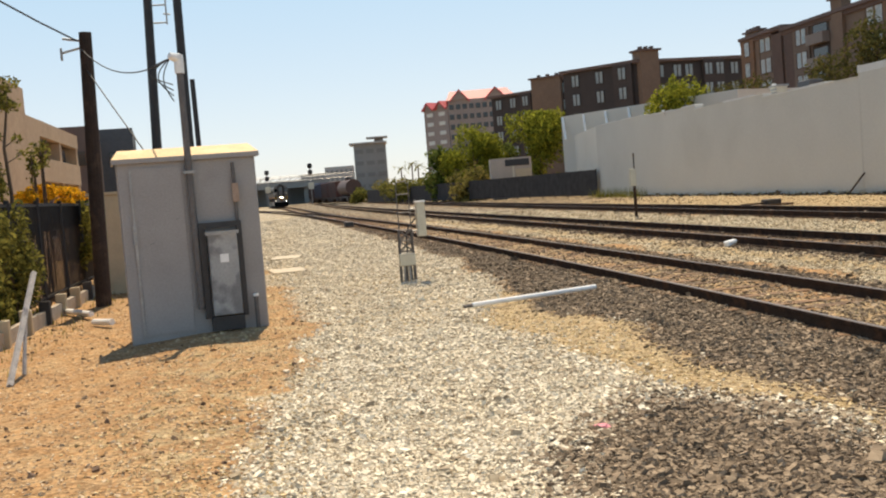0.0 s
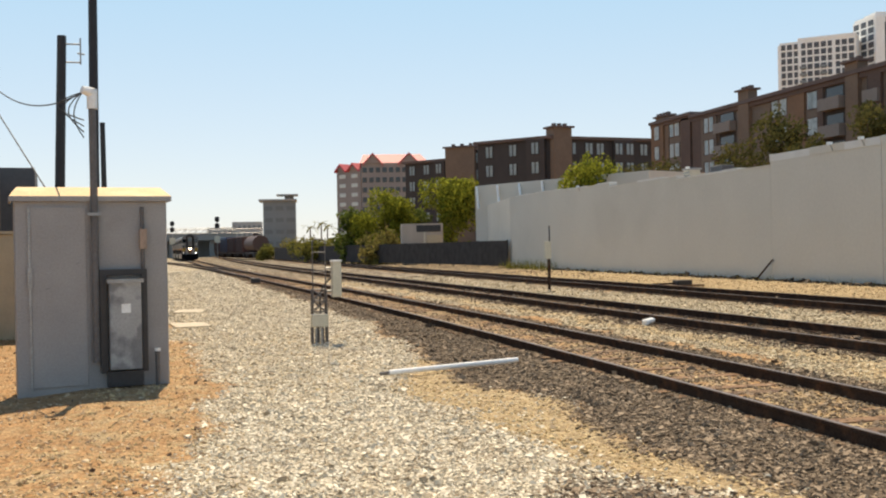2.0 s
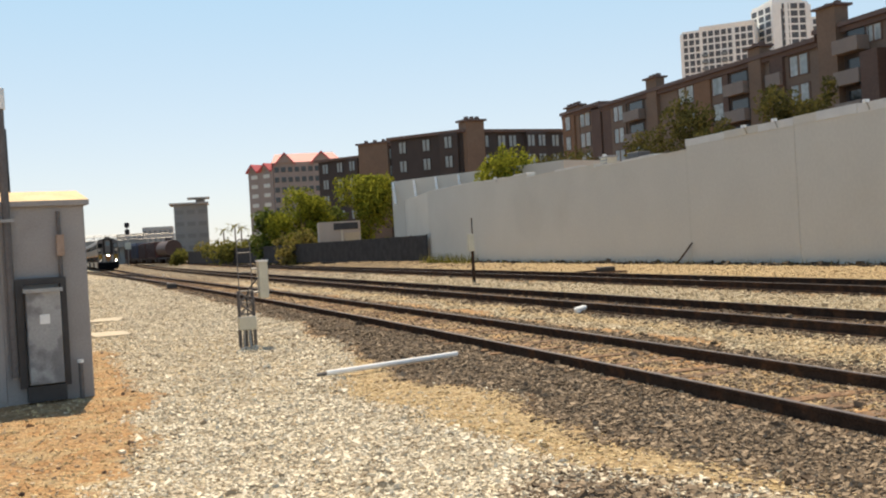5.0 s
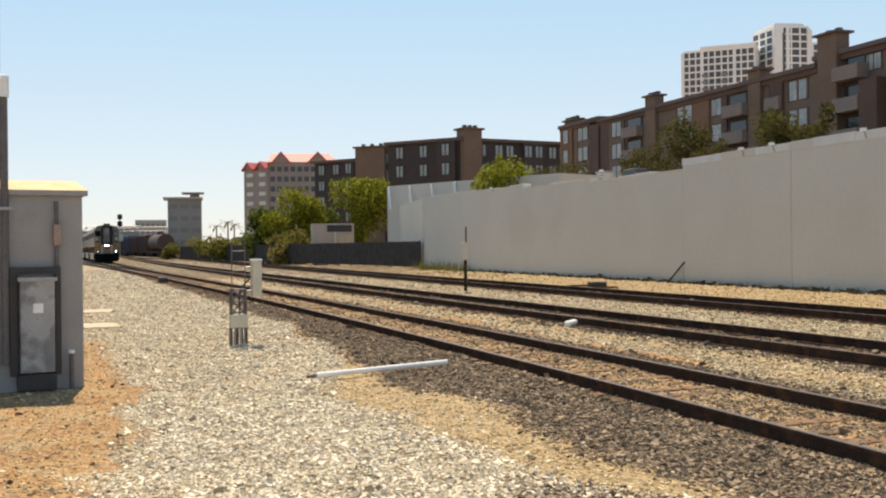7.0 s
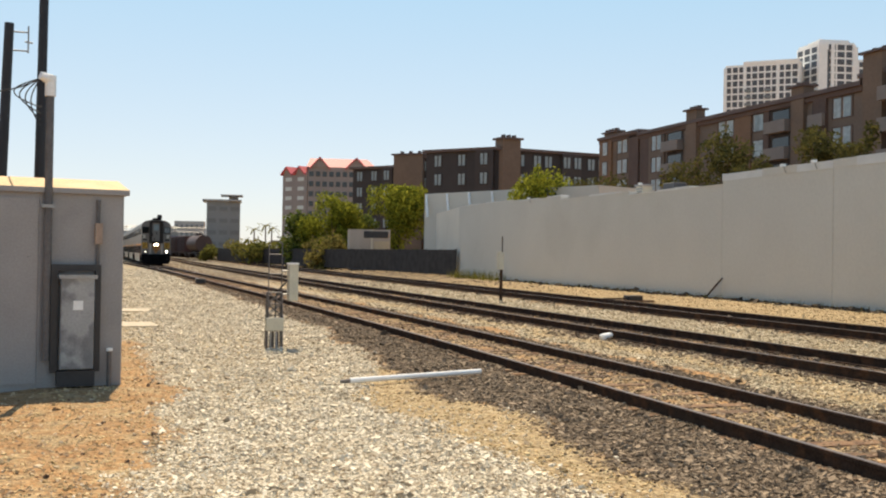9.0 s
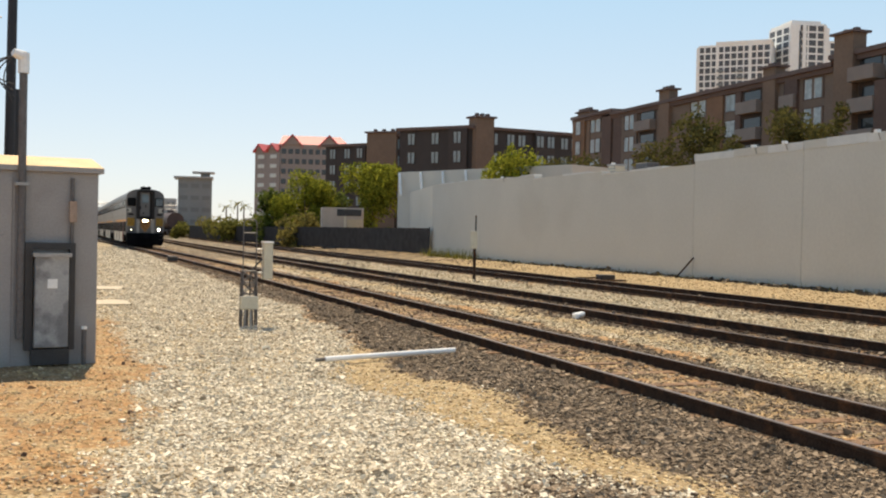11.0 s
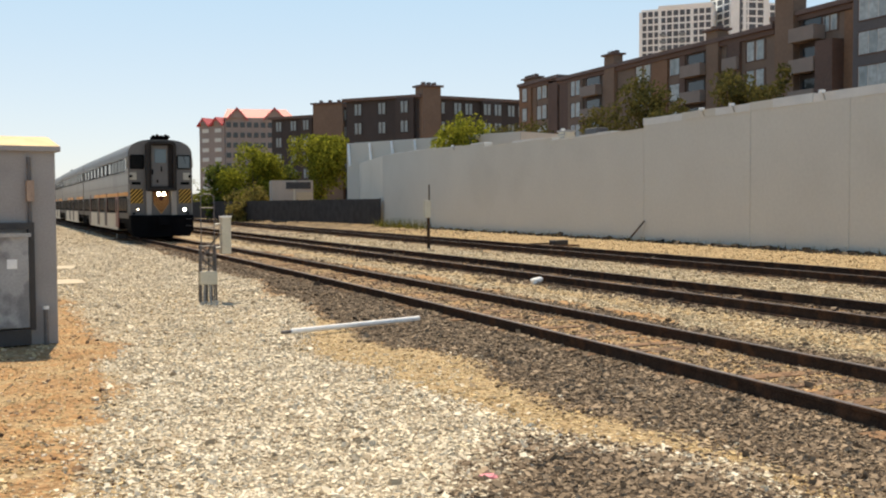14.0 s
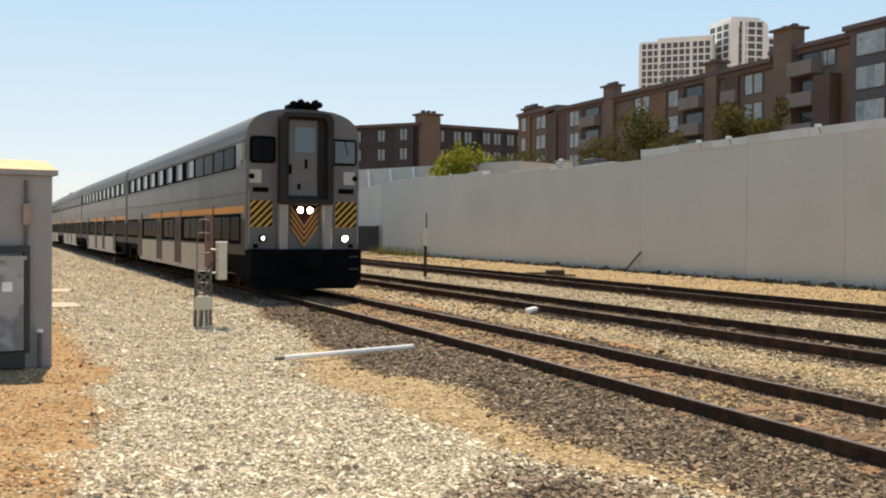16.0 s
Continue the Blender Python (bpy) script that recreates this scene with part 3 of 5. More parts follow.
part("case", boxes((-0.25, -0.3, 0, 0.25, 0.3, 0.28)), DARKSTEEL, sw2, bevel=0.03)
part("base", boxes((-0.5, -0.5, -0.05, 1.2, 0.5, 0.03)), TIE, sw2)

for x, y, rz in ((0.0, 26.4, 8), (-0.05, 32.5, -6)):
    sl = tagged(finish("concrete_slab", boxes((-0.42, -0.75, -0.05, 0.42, 0.75, 0.012)), TANBOX, bevel=0.012), "flat pale concrete cover slab in the gravel", "slab", "cover slabs")
    sl.matrix_world = pose(x, y, 0.02, 0, 0, rz)

# ---------------------------------------------------------------- buildings
BROWN = mat("brown_stucco", (0.175, 0.128, 0.098), 0.85, 0.12, 0.5, 0.1, fine=4)
BROWN2 = mat("dark_red_stucco", (0.05, 0.042, 0.04), 0.85, 0.12, 0.5, 0.1, fine=4)
TANSTUC = mat("tan_stucco", (0.47, 0.32, 0.205), 0.85, 0.12, 0.5, 0.1, fine=4)
CHIM = mat("chimney_stucco", (0.185, 0.125, 0.088), 0.85, 0.12, 0.5, 0.1, fine=4)
ROOFEDGE = mat("roof_edge", (0.12, 0.08, 0.068), 0.7, 0.15, 1)
BALC = mat("balcony_front", (0.24, 0.2, 0.175), 0.8, 0.1, 1)
WINFRAME = mat("window_frame_pale", (0.55, 0.58, 0.55), 0.5, 0.1, 1)
# pale teal base colour carries the light reflected by the panes
WINSHEEN = mat("window_glass_sheen", (0.27, 0.32, 0.33), 0.25, 0.3, 0.3, fine=1.2)
DARKGLASS = glass_mat("dark_glass", (0.02, 0.025, 0.03), 0.06)
HOTEL = mat("beige_concrete", (0.27, 0.235, 0.218), 0.8, 0.1, 0.2, fine=2)
REDROOF = mat("red_roof", (0.5, 0.085, 0.1), 0.6, 0.1, 0.3)
TOWERW = mat("tower_white", (0.88, 0.87, 0.83), 0.8, 0.06, 0.1, fine=1)
GREYB = mat("grey_cladding", (0.23, 0.245, 0.245), 0.7, 0.12, 0.2, fine=2)
GREYB2 = mat("pale_grey_cladding", (0.4, 0.4, 0.39), 0.7, 0.12, 0.2, fine=2)


ROOFEDGE2 = mat("far_window_band", (0.17, 0.175, 0.18), 0.4, 0.1, 0.5)


def shared_mesh(name, bm, material):
    me = bpy.data.meshes.new(name)
    bmesh.ops.recalc_face_normals(bm, faces=bm.faces)
    bm.to_mesh(me)
    bm.free()
    me.materials.append(material)
    return me


def inst(name, me, parent, m):
    ob = new(name, me)
    ob.parent = parent
    ob.matrix_basis = m
    return ob


WIN_FRAME = shared_mesh("window", boxes((-0.72, -0.12, -0.08, 0.72, 0.04, 0.0), (-0.72, -0.1, 1.75, 0.72, 0.04, 1.83), (-0.72, -0.1, 0, -0.64, 0.04, 1.75), (0.64, -0.1, 0, 0.72, 0.04, 1.75), (-0.08, -0.1, 0, 0.08, 0.04, 1.75)), BROWN2)
WIN_PANE = shared_mesh("pane", boxes((-0.64, -0.05, 0, 0.64, 0.03, 1.75)), WINSHEEN)


def window(parent, m):
    w = inst("window", WIN_FRAME, parent, m)
    inst("pane", WIN_PANE, w, Matrix())
    return w


WINGBAY = mat("wing_bay_stucco", (0.06, 0.048, 0.044), 0.85, 0.12, 0.5, 0.1, fine=4)


def apartment(a, b, depth, top, label, storeys=5, bays=None, wallmat=BROWN, balcony=True, chimneys=()):
    """A block whose front runs from a to b (left to right as one faces it)."""
    a, b = Vector((*a, 0)), Vector((*b, 0))
    L = (b - a).length
    ang = math.atan2(b.y - a.y, b.x - a.x)
    h = empty("apartment_building", Matrix.Translation(a) @ Matrix.Rotation(ang, 4, "Z"), label, "building", "brown apartment blocks")
    part("wall", boxes((0, 0, -0.5, L, depth, top)), wallmat, h)
    part("roof", boxes((-0.5, -0.6, top, L + 0.5, depth + 0.5, top + 0.45)), ROOFEDGE, h)
    st = 3.05
    bays = bays or max(1, int(L / 6.5))
    bw = L / bays
    for k in range(bays):
        cx = (k + 0.5) * bw
        kind = k % 3
        if kind == 1 and balcony:
            # recessed-looking balcony stack with solid fronts
            for s in range(1, storeys):
                z = top - st * (s) - 0.15
                if z < 1:
                    break
                bc = part("balcony", boxes((cx - 1.7, -1.3, z, cx + 1.7, 0.0, z + 0.2), (cx - 1.7, -1.3, z + 0.2, cx + 1.7, -1.18, z + 1.15), (cx - 1.7, -1.18, z + 0.2, cx - 1.6, 0, z + 1.15), (cx + 1.6, -1.18, z + 0.2, cx + 1.7, 0, z + 1.15)), BALC, h)
                part("pane", boxes((cx - 1.3, -0.05, z + 0.22, cx + 1.3, 0.02, z + 2.3)), DARKGLASS, bc)
        else:
            proud = 0.7 if kind == 2 else 0.0
            if proud:
                part("bay", boxes((cx - bw * 0.36, -proud, -0.4, cx + bw * 0.36, 0, top - 0.02)), BROWN2 if wallmat is BROWN else WINGBAY, h)
            for s in range(1, storeys + 1):
                z = top - st * s + 0.75
                if z < 2:
                    break
                for dx in ((-bw * 0.2, bw * 0.2) if bw > 5 else (0,)):
                    window(h, Matrix.Translation((cx + dx, -proud - 0.03, z)))
    for cx, w, up in chimneys:
        part("chimney", boxes((cx - w, -0.9, -0.3, cx + w, 1.6, top + up)), CHIM, h)
        part("chimney_cap", boxes((cx - w - 0.35, -1.25, top + up, cx + w + 0.35, 1.95, top + up + 0.3)), ROOFEDGE, h)
        for d in (-w * 0.6, 0, w * 0.6):
            part("chimney_pot", boxes((cx + d - 0.2, -0.2, top + up + 0.3, cx + d + 0.2, 0.6, top + up + 0.8)), ROOFEDGE, h)
    return h


RUSTWALL = mat("rust_brown_stucco", (0.2, 0.115, 0.068), 0.85, 0.14, 0.5, 0.1, fine=4)
GREYBAY = mat("dark_grey_bay_stucco", (0.105, 0.1, 0.104), 0.85, 0.1, 0.5, 0.1, fine=4)
REDDARK = mat("dark_red_brown_stucco", (0.115, 0.073, 0.058), 0.85, 0.14, 0.5, 0.1, fine=4)
CURTAIN = mat("window_with_pale_blinds", (0.34, 0.39, 0.4), 0.3, 0.35, 0.9, fine=2.5)
MULLION = mat("pale_mullion", (0.5, 0.52, 0.52), 0.6, 0.1, 2)
STOREY, FLOORS = 2.7, 6


def front_block(y0, y1, top, label, x=61.7, wall=BROWN, patches=(), openings=(), balconies=(), stacks=()):
    """One block of the long street front; every entry is given by where it runs along the street."""
    h = empty("apartment_building", Matrix.Translation((x, y0, 0)) @ Matrix.Rotation(radians(-90), 4, "Z"), label, "building", "brown apartment blocks")
    L = y0 - y1
    part("wall", boxes((0, 0, -0.5, L, 14, top)), wall, h)
    rf = part("roof", boxes((-0.35, -0.55, top - 0.28, L + 0.35, 14.4, top + 0.12)), ROOFEDGE, h)
    part("fascia", boxes((-0.3, -0.3, top - 0.75, L + 0.3, -0.002, top - 0.282)), REDDARK, rf)
    for a, b, proud, z, m in patches:
        part("bay", boxes((y0 - a, -proud, -0.4, y0 - b, 0.0, z)), m, h)
    for a, b, proud, head, tall, lights in openings:
        for k in range(FLOORS):
            z = head - tall - k * STOREY
            w = part("window", boxes((y0 - a - 0.1, -proud - 0.06, z - 0.1, y0 - b + 0.1, -proud + 0.02, z), (y0 - a - 0.1, -proud - 0.06, z + tall, y0 - b + 0.1, -proud + 0.02, z + tall + 0.08), (y0 - a - 0.1, -proud - 0.06, z, y0 - a, -proud + 0.02, z + tall), (y0 - b, -proud - 0.06, z, y0 - b + 0.1, -proud + 0.02, z + tall)), REDDARK, h)
            step = (a - b) / lights
            for i in range(lights):
                u = y0 - a + i * step
                gap = 0.17 * step if lights == 2 else 0.06 * step
                part("pane", boxes((u + gap, -proud - 0.03, z, u + step - gap, -proud + 0.015, z + tall)), CURTAIN if (i + k + int(a)) % 3 else WINSHEEN, w)
                part("mullion", boxes((u + gap - 0.09, -proud - 0.045, z, u + gap, -proud + 0.01, z + tall)), MULLION, w)
                if i and lights == 2:
                    part("pier", boxes((u - gap + 0.002, -proud - 0.04, z, u + gap - 0.092, -proud + 0.012, z + tall)), wall, w)
    for a, b, proud, z0 in balconies:
        u, v = y0 - a, y0 - b
        # flat dark sheet on the wall: paints the shade of a loggia not modelled
        part("recess_shade_panel", boxes((u, -0.03, 0, v, 0.0, top - 0.8)), LOGGIA_SHADE, h)
        for k in range(FLOORS):
            z = z0 - k * STOREY
            bc = part("balcony", boxes((u, -proud, z - 0.15, v, -0.032, z), (u, -proud, z, v, -proud + 0.12, z + 1.05), (v - 0.12, -proud + 0.12, z, v, -0.032, z + 1.05)), BALC, h)
            part("pane", boxes((u + 0.4, -0.06, z + 0.05, v - 0.5, -0.032, z + 2.1)), DARKGLASS, bc)
    for a, b, proud, z, pots in stacks:
        u, v = y0 - a, y0 - b
        ch = part("chimney", boxes((u, -proud, -0.3, v, 0.7, z)), CHIM, h)
        part("chimney_cap", boxes((u - 0.3, -proud - 0.3, z, v + 0.3, 1.0, z + 0.2)), ROOFEDGE, ch)
        for i in range(pots):
            c = u + (i + 0.5) * (v - u) / pots
            part("chimney_pot", boxes((c - 0.2, -0.1, z + 0.2, c + 0.2, 0.4, z + 0.55)), ROOFEDGE, ch)
    return h


# near-black tone that stands for shade behind the balconies
LOGGIA_SHADE = mat("painted_loggia_shade", (0.055, 0.042, 0.037), 0.9, 0.12, 0.6)
front_block(134.4, 122.7, 18.2, "corner apartment pavilion with paired windows and chimney pots", patches=((134.4, 130.6, 0.35, 17.7, RUSTWALL), (125.4, 122.8, 0.3, 17.7, REDDARK)), openings=((133.2, 131.8, 0.35, 17.5, 1.75, 1), (129.4, 126.3, 0.0, 17.5, 1.75, 2)), stacks=((133.4, 129.4, 0.1, 18.75, 4),))
front_block(122.4, 79.8, 17.75, "long brown stucco apartment block with balconies and chimneys",
            patches=((122.3, 119.95, 0.2, 17.2, REDDARK), (119.9, 116.0, 0.25, 17.0, BROWN), (100.3, 97.2, 0.2, 17.0, RUSTWALL), (94.9, 93.9, 0.2, 17.0, REDDARK), (86.5, 84.6, 0.3, 17.0, REDDARK)),
            openings=((119.1, 116.5, 0.25, 16.95, 1.75, 2), (103.9, 100.6, 0.0, 16.95, 1.75, 2), (96.9, 95.1, 0.0, 16.9, 1.7, 1), (83.9, 81.1, 0.0, 16.8, 1.8, 2)),
            balconies=((115.6, 111.6, 0.9, 14.85), (93.8, 90.2, 0.9, 14.7), (87.0, 84.7, 0.6, 14.6)),
            stacks=((110.3, 108.0, 0.45, 18.95, 3), (89.8, 87.8, 0.45, 18.65, 2)))
front_block(79.5, 69.6, 18.35, "brown apartment block with a tall tan chimney stack", patches=((73.0, 70.9, 1.2, 15.3, REDDARK), (70.7, 69.7, 0.15, 17.5, RUSTWALL)), openings=((73.4, 71.6, 0.0, 17.5, 1.3, 2),), balconies=((76.3, 73.1, 1.3, 15.75),), stacks=((78.9, 76.4, 0.7, 20.0, 2),))
front_block(69.4, 50.0, 18.75, "dark grey and rust apartment block with broad bay windows", x=61.2, wall=RUSTWALL, patches=((68.4, 61.0, 0.8, 17.9, GREYBAY), (58.5, 51.0, 0.8, 17.9, GREYBAY)), openings=((67.7, 64.6, 0.8, 17.9, 1.75, 3), (64.2, 61.6, 0.8, 17.9, 1.75, 2)))
apartment((45.6, 167.5), (54.5, 157.0), 12, 18.5, "dark brown apartment wing, angled front", 6, 3, BROWN2, False)
apartment((54.7, 156.7), (75.0, 160.2), 12, 18.4, "dark brown apartment wing with a broad chimney", 6, 4, BROWN2, False, chimneys=((1.5, 1.6, 1.7),))
apartment((46.3, 190.0), (52.2, 184.8), 12, 19.4, "dark apartment wing with narrow windows and a tan roof box", 6, 2, BROWN2, False, chimneys=((2.5, 3.0, 0.6),))
apartment((40.5, 203.5), (47.2, 195.0), 12, 18.2, "far dark apartment wing with a flat roof", 6, 3, BROWN2, False)


def slab(name, a, b, depth, top, wallmat, label, rows, cols, win=(0.6, 0.55), z0=2.0, glass=None, category="building"):
    """A plainer far building with a window grid, each window a pane set in the wall."""
    a, b = Vector((*a, 0)), Vector((*b, 0))
    L = (b - a).length
    h = empty(name, Matrix.Translation(a) @ Matrix.Rotation(math.atan2(b.y - a.y, b.x - a.x), 4, "Z"), label, category)
    part("wall", boxes((0, 0, -0.5, L, depth, top)), wallmat, h)
    cw, rh = L / cols, (top - z0 - 0.6) / rows
    pane = shared_mesh("window", boxes((-cw * win[0] / 2, -0.12, -rh * win[1] / 2, cw * win[0] / 2, 0.1, rh * win[1] / 2)), glass or DARKGLASS)
    for r in range(rows):
        for c in range(cols):
            inst("window", pane, h, Matrix.Translation(((c + 0.5) * cw, 0, z0 + (r + 0.5) * rh)))
    return h, L


def gable_roof(h, spans, z, rise, depth):
    """Low red gables over the given stretches of the front."""
    for x0, x1 in spans:
        mid = (x0 + x1) / 2
        bm = bmesh.new()
        v = [bm.verts.new(c) for c in ((x0, -0.5, z), (x1, -0.5, z), (mid, -0.5, z + rise), (x0, depth, z), (x1, depth, z), (mid, depth, z + rise))]
        for f in ((0, 1, 2), (0, 2, 5, 3), (1, 4, 5, 2), (3, 5, 4), (0, 3, 4, 1)):
            bm.faces.new([v[i] for i in f])
        g = part("gable", bm, HOTEL, h)
        bm = bmesh.new()
        for s, e in ((x0 - 0.4, mid), (x1 + 0.4, mid)):
            lo = z - 0.4 * rise / (mid - x0)
            w = [bm.verts.new(c) for c in ((s, -1.0, lo + 0.1), (e, -1.0, z + rise + 0.15), (e, depth, z + rise + 0.15), (s, depth, lo + 0.1), (s, -1.0, lo - 0.4), (e, -1.0, z + rise - 0.35), (e, depth, z + rise - 0.35), (s, depth, lo - 0.4))]
            for f in ((0, 1, 2, 3), (4, 5, 1, 0), (5, 6, 2, 1), (7, 4, 0, 3), (7, 6, 5, 4), (6, 7, 3, 2)):
                bm.faces.new([w[i] for i in f])
        part("gable_roof", bm, REDROOF, g, "red metal gable roof")


def hotel():
    h, L = slab("hotel_building", (49.2, 316.0), (69.0, 312.5), 22, 27.6, HOTEL, "beige hotel block with red gabled roofs", 8, 10, (0.66, 0.5), 3)
    gable_roof(h, ((0.8, 6.2), (11.5, 17.5)), 27.6, 3.0, 12)
    bm = bmesh.new()
    v = [bm.verts.new(c) for c in ((-0.5, 0.5, 27.7), (L + 0.5, 0.5, 27.7), (L - 2, 7, 30.8), (0.5, 7, 30.8), (-0.5, 20, 27.7), (L + 0.5, 20, 27.7))]
    for f in ((0, 1, 2, 3), (1, 5, 2), (5, 4, 3, 2), (4, 0, 3), (0, 4, 5, 1)):
        bm.faces.new([v[i] for i in f])
    part("roof", bm, REDROOF, h, "red metal roof")
    w, M = slab("hotel_building", (42.8, 324.5), (49.0, 316.2), 18, 26.0, HOTEL, "receding beige hotel wing with pale balconies and red roofs", 8, 2, (0.5, 0.4), 2.5, WINFRAME)
    gable_roof(w, ((0.3, 4.0), (5.6, 9.6)), 26.0, 1.8, 14)


hotel()
TOWERGLASS = mat("tower_glass", (0.1, 0.105, 0.115), 0.4, 0.2, 0.3, spec=0.3)
_t, _l = slab("tower_block", (247.6, 410.0), (270.0, 389.0), 22, 87.0, TOWERW, "long white wing of the high-rise tower with dark windows", 27, 11, (0.74, 0.74), 5, TOWERGLASS)
for k in (0, 3, 8):
    part("pier", boxes((_l * k / 11 - 0.7, -0.6, 0, _l * k / 11 + 0.7, 0.2, 86.0)), TOWERW, _t)
part("crown", boxes((_l * 0.25, -0.3, 87.0, _l + 0.3, 10, 88.3)), TOWERW, _t)
for k in (3.5, 6.5):
    for r in range(1, 20):
        part("balcony", boxes((_l * k / 11 - 1.3, -1.3, 78 - 3.0 * r, _l * k / 11 + 1.3, 0.1, 79.1 - 3.0 * r)), GREYB, _t)
_t, _l = slab("tower_block", (280.6, 405.5), (280.2, 389.9), 20, 95.4, TOWERW, "white side of the tall tower with two window columns", 29, 3, (0.7, 0.74), 5, TOWERGLASS)
part("crown", boxes((0.5, 0.5, 95.4, _l - 0.5, 12, 96.5)), TOWERW, _t)
_t, _l = slab("tower_block", (280.4, 389.6), (296.2, 386.8), 18, 96.4, TOWERW, "tall white high-rise tower with dark balconies", 29, 4, (0.78, 0.74), 5, TOWERGLASS)
part("dark_strip", boxes((_l * 0.22, -0.3, 3, _l * 0.3, 0.1, 93.0)), TOWERGLASS, _t)
for k, w in ((0.04, 0.9), (0.16, 1.1), (0.385, 0.8), (0.98, 0.7)):
    part("pier", boxes((_l * k - w, -0.6, 0, _l * k + w, 0.2, 95.6)), TOWERW, _t)
part("crown", boxes((0.6, 0.6, 96.4, _l - 2, 12, 97.5)), TOWERW, _t)
slab("tower_block", (298.0, 390.2), (305.5, 387.8), 16, 89.9, TOWERW, "narrow white wing of the tower", 27, 3, (0.74, 0.72), 5, TOWERGLASS)

gb, gl = slab("grey_office_building", (21.6, 349.0), (32.2, 348.0), 14, 18.0, GREYB, "grey panelled building with a flat overhanging roof", 4, 3, (0.7, 0.35), 2, ROOFEDGE2)
part("roof", boxes((-1.4, -1.2, 18.0, gl + 0.4, 15, 18.5)), GREYB2, gb)
part("canopy", boxes((4.4, -1, 19.7, gl + 0.8, 8, 20.1), (7, 2, 18.5, 10, 5, 19.7)), GREYB2, gb)
slab("apartment_row", (4.0, 402.0), (13.0, 400.5), 12, 10.5, GREYB2, "pale far apartment row", 4, 5, (0.5, 0.5), 1, GREYB)
slab("apartment_row", (13.2, 400.0), (24.0, 399.0), 12, 12.6, GREYB2, "pale far apartment row with a stepped roof", 4, 6, (0.5, 0.5), 1, GREYB)
slab("far_shed", (36.0, 230.0), (44.0, 230.0), 8, 3.6, TOWERW, "low white far building", 1, 3, (0.5, 0.3), 1)

# left side: parking structure and a dark block
pk = empty("parking_structure", Matrix.Translation((-10.9, 58.2, 0)) @ Matrix.Rotation(radians(93.2), 4, "Z"), "tan concrete parking structure with open decks", "building")
SLATE = mat("dark_slate_cladding", (0.075, 0.08, 0.09), 0.7, 0.15, 0.4, fine=3)
part("end_wall", boxes((-21.4, 0, -0.3, -11.2, 12, 6.1)), TANSTUC, pk, "plain tan stucco end wall")
part("stair_tower", boxes((-21.4, -0.2, -0.3, -15.2, 6, 7.0)), TANSTUC, pk)
# Decks, inner columns and back wall get dark colours to paint the interior's shade.
for z0, z1 in ((-0.3, 0.9), (1.5, 2.45), (3.46, 4.5), (5.42, 6.12)):
    part("parapet", boxes((-11.2, 0, z0, 0.4, 0.3, z1)), TANSTUC, pk)
    part("deck", boxes((-11.2, 0.3, z1 - 0.25, 0.4, 12, z1 - 0.05)), GREYB, pk)
part("parapet", boxes((0.1, 0.3, 5.42, 0.4, 12, 6.12)), TANSTUC, pk)
for x in (-5.4, 0.1):
    part("column", boxes((x - 0.3, 0.05, -0.3, x + 0.3, 0.6, 5.5)), TANSTUC, pk)
for x in (-7.4, -3.6):
    part("inner_column", boxes((x - 0.25, 6, -0.3, x + 0.25, 6.5, 5.4)), SLATE, pk)
part("back_wall", boxes((-11.2, 11.7, -0.3, 0.4, 12, 6.0)), SLATE, pk)
part("rooftop_unit", boxes((-11.4, 3, 6.0, -9.6, 4.6, 6.9), (-11.0, 3.3, 6.9, -10.0, 4.3, 7.15)), STEEL, pk)
part("mast", rods([((-12.2, 3, 6.0), (-12.2, 3, 7.9))], 0.05, 6), STEEL, pk)
tw = empty("tan_building", Matrix.Translation((-9.8, 58.2, 0)) @ Matrix.Rotation(radians(93.2), 4, "Z"), "tall tan stucco building beside the parking structure", "building")
part("wall", boxes((-44, 0.8, -0.3, -21.5, 12, 7.9)), TANSTUC, tw)
for k in range(5):
    for z in (1.2, 3.6, 5.7):
        wn = part("window", boxes((-43.2 + 4.4 * k, 0.7, z, -41.0 + 4.4 * k, 0.9, z + 1.7)), WINFRAME, tw, "pale framed window")
        part("pane", boxes((-43.05 + 4.4 * k, 0.67, z + 0.12, -42.16 + 4.4 * k, 0.8, z + 1.58), (-42.04 + 4.4 * k, 0.67, z + 0.12, -41.15 + 4.4 * k, 0.8, z + 1.58)), DARKGLASS, wn)
slab("dark_block", (-15.0, 78.0), (-10.8, 78.5), 10, 7.9, SLATE, "dark grey flat-roofed block", 2, 2, (0.6, 0.3), 1)
slab("dark_block", (-17.5, 70.0), (-12.2, 70.5), 6, 7.6, ROOFEDGE, "dark flat-roofed block behind the parking structure", 2, 2, (0.6, 0.3), 1)

# utility hut and fence by the trees, white building behind the wall
hut = empty("rooftop_hut", pose(18.3, 93.5, 0.3, 0, 0, -8), "small cream hut with a dark louvre", "hut")
part("body", boxes((0, 0, 0, 3.7, 3, 3.65)), mat("hut_render", (0.45, 0.38, 0.32), 0.8, 0.15, 0.8), hut)
part("corner_trim", boxes((1.95, -0.04, 0, 2.1, 0.0, 3.65)), CREAMBOX, hut)
part("louvre", boxes((1.3, -0.06, 2.9, 3.5, 0.02, 3.5)), DARKSTEEL, hut)
part("sign", boxes((2.2, -0.05, 1.6, 3.6, 0.02, 2.6)), TANBOX, hut)
wb, wl = slab("white_building", (22.4, 83.0), (30.0, 66.0), 6, 6.7, WHITEWALL, "white flat-roofed building behind the wall", 1, 1, (0.02, 0.02), 1)
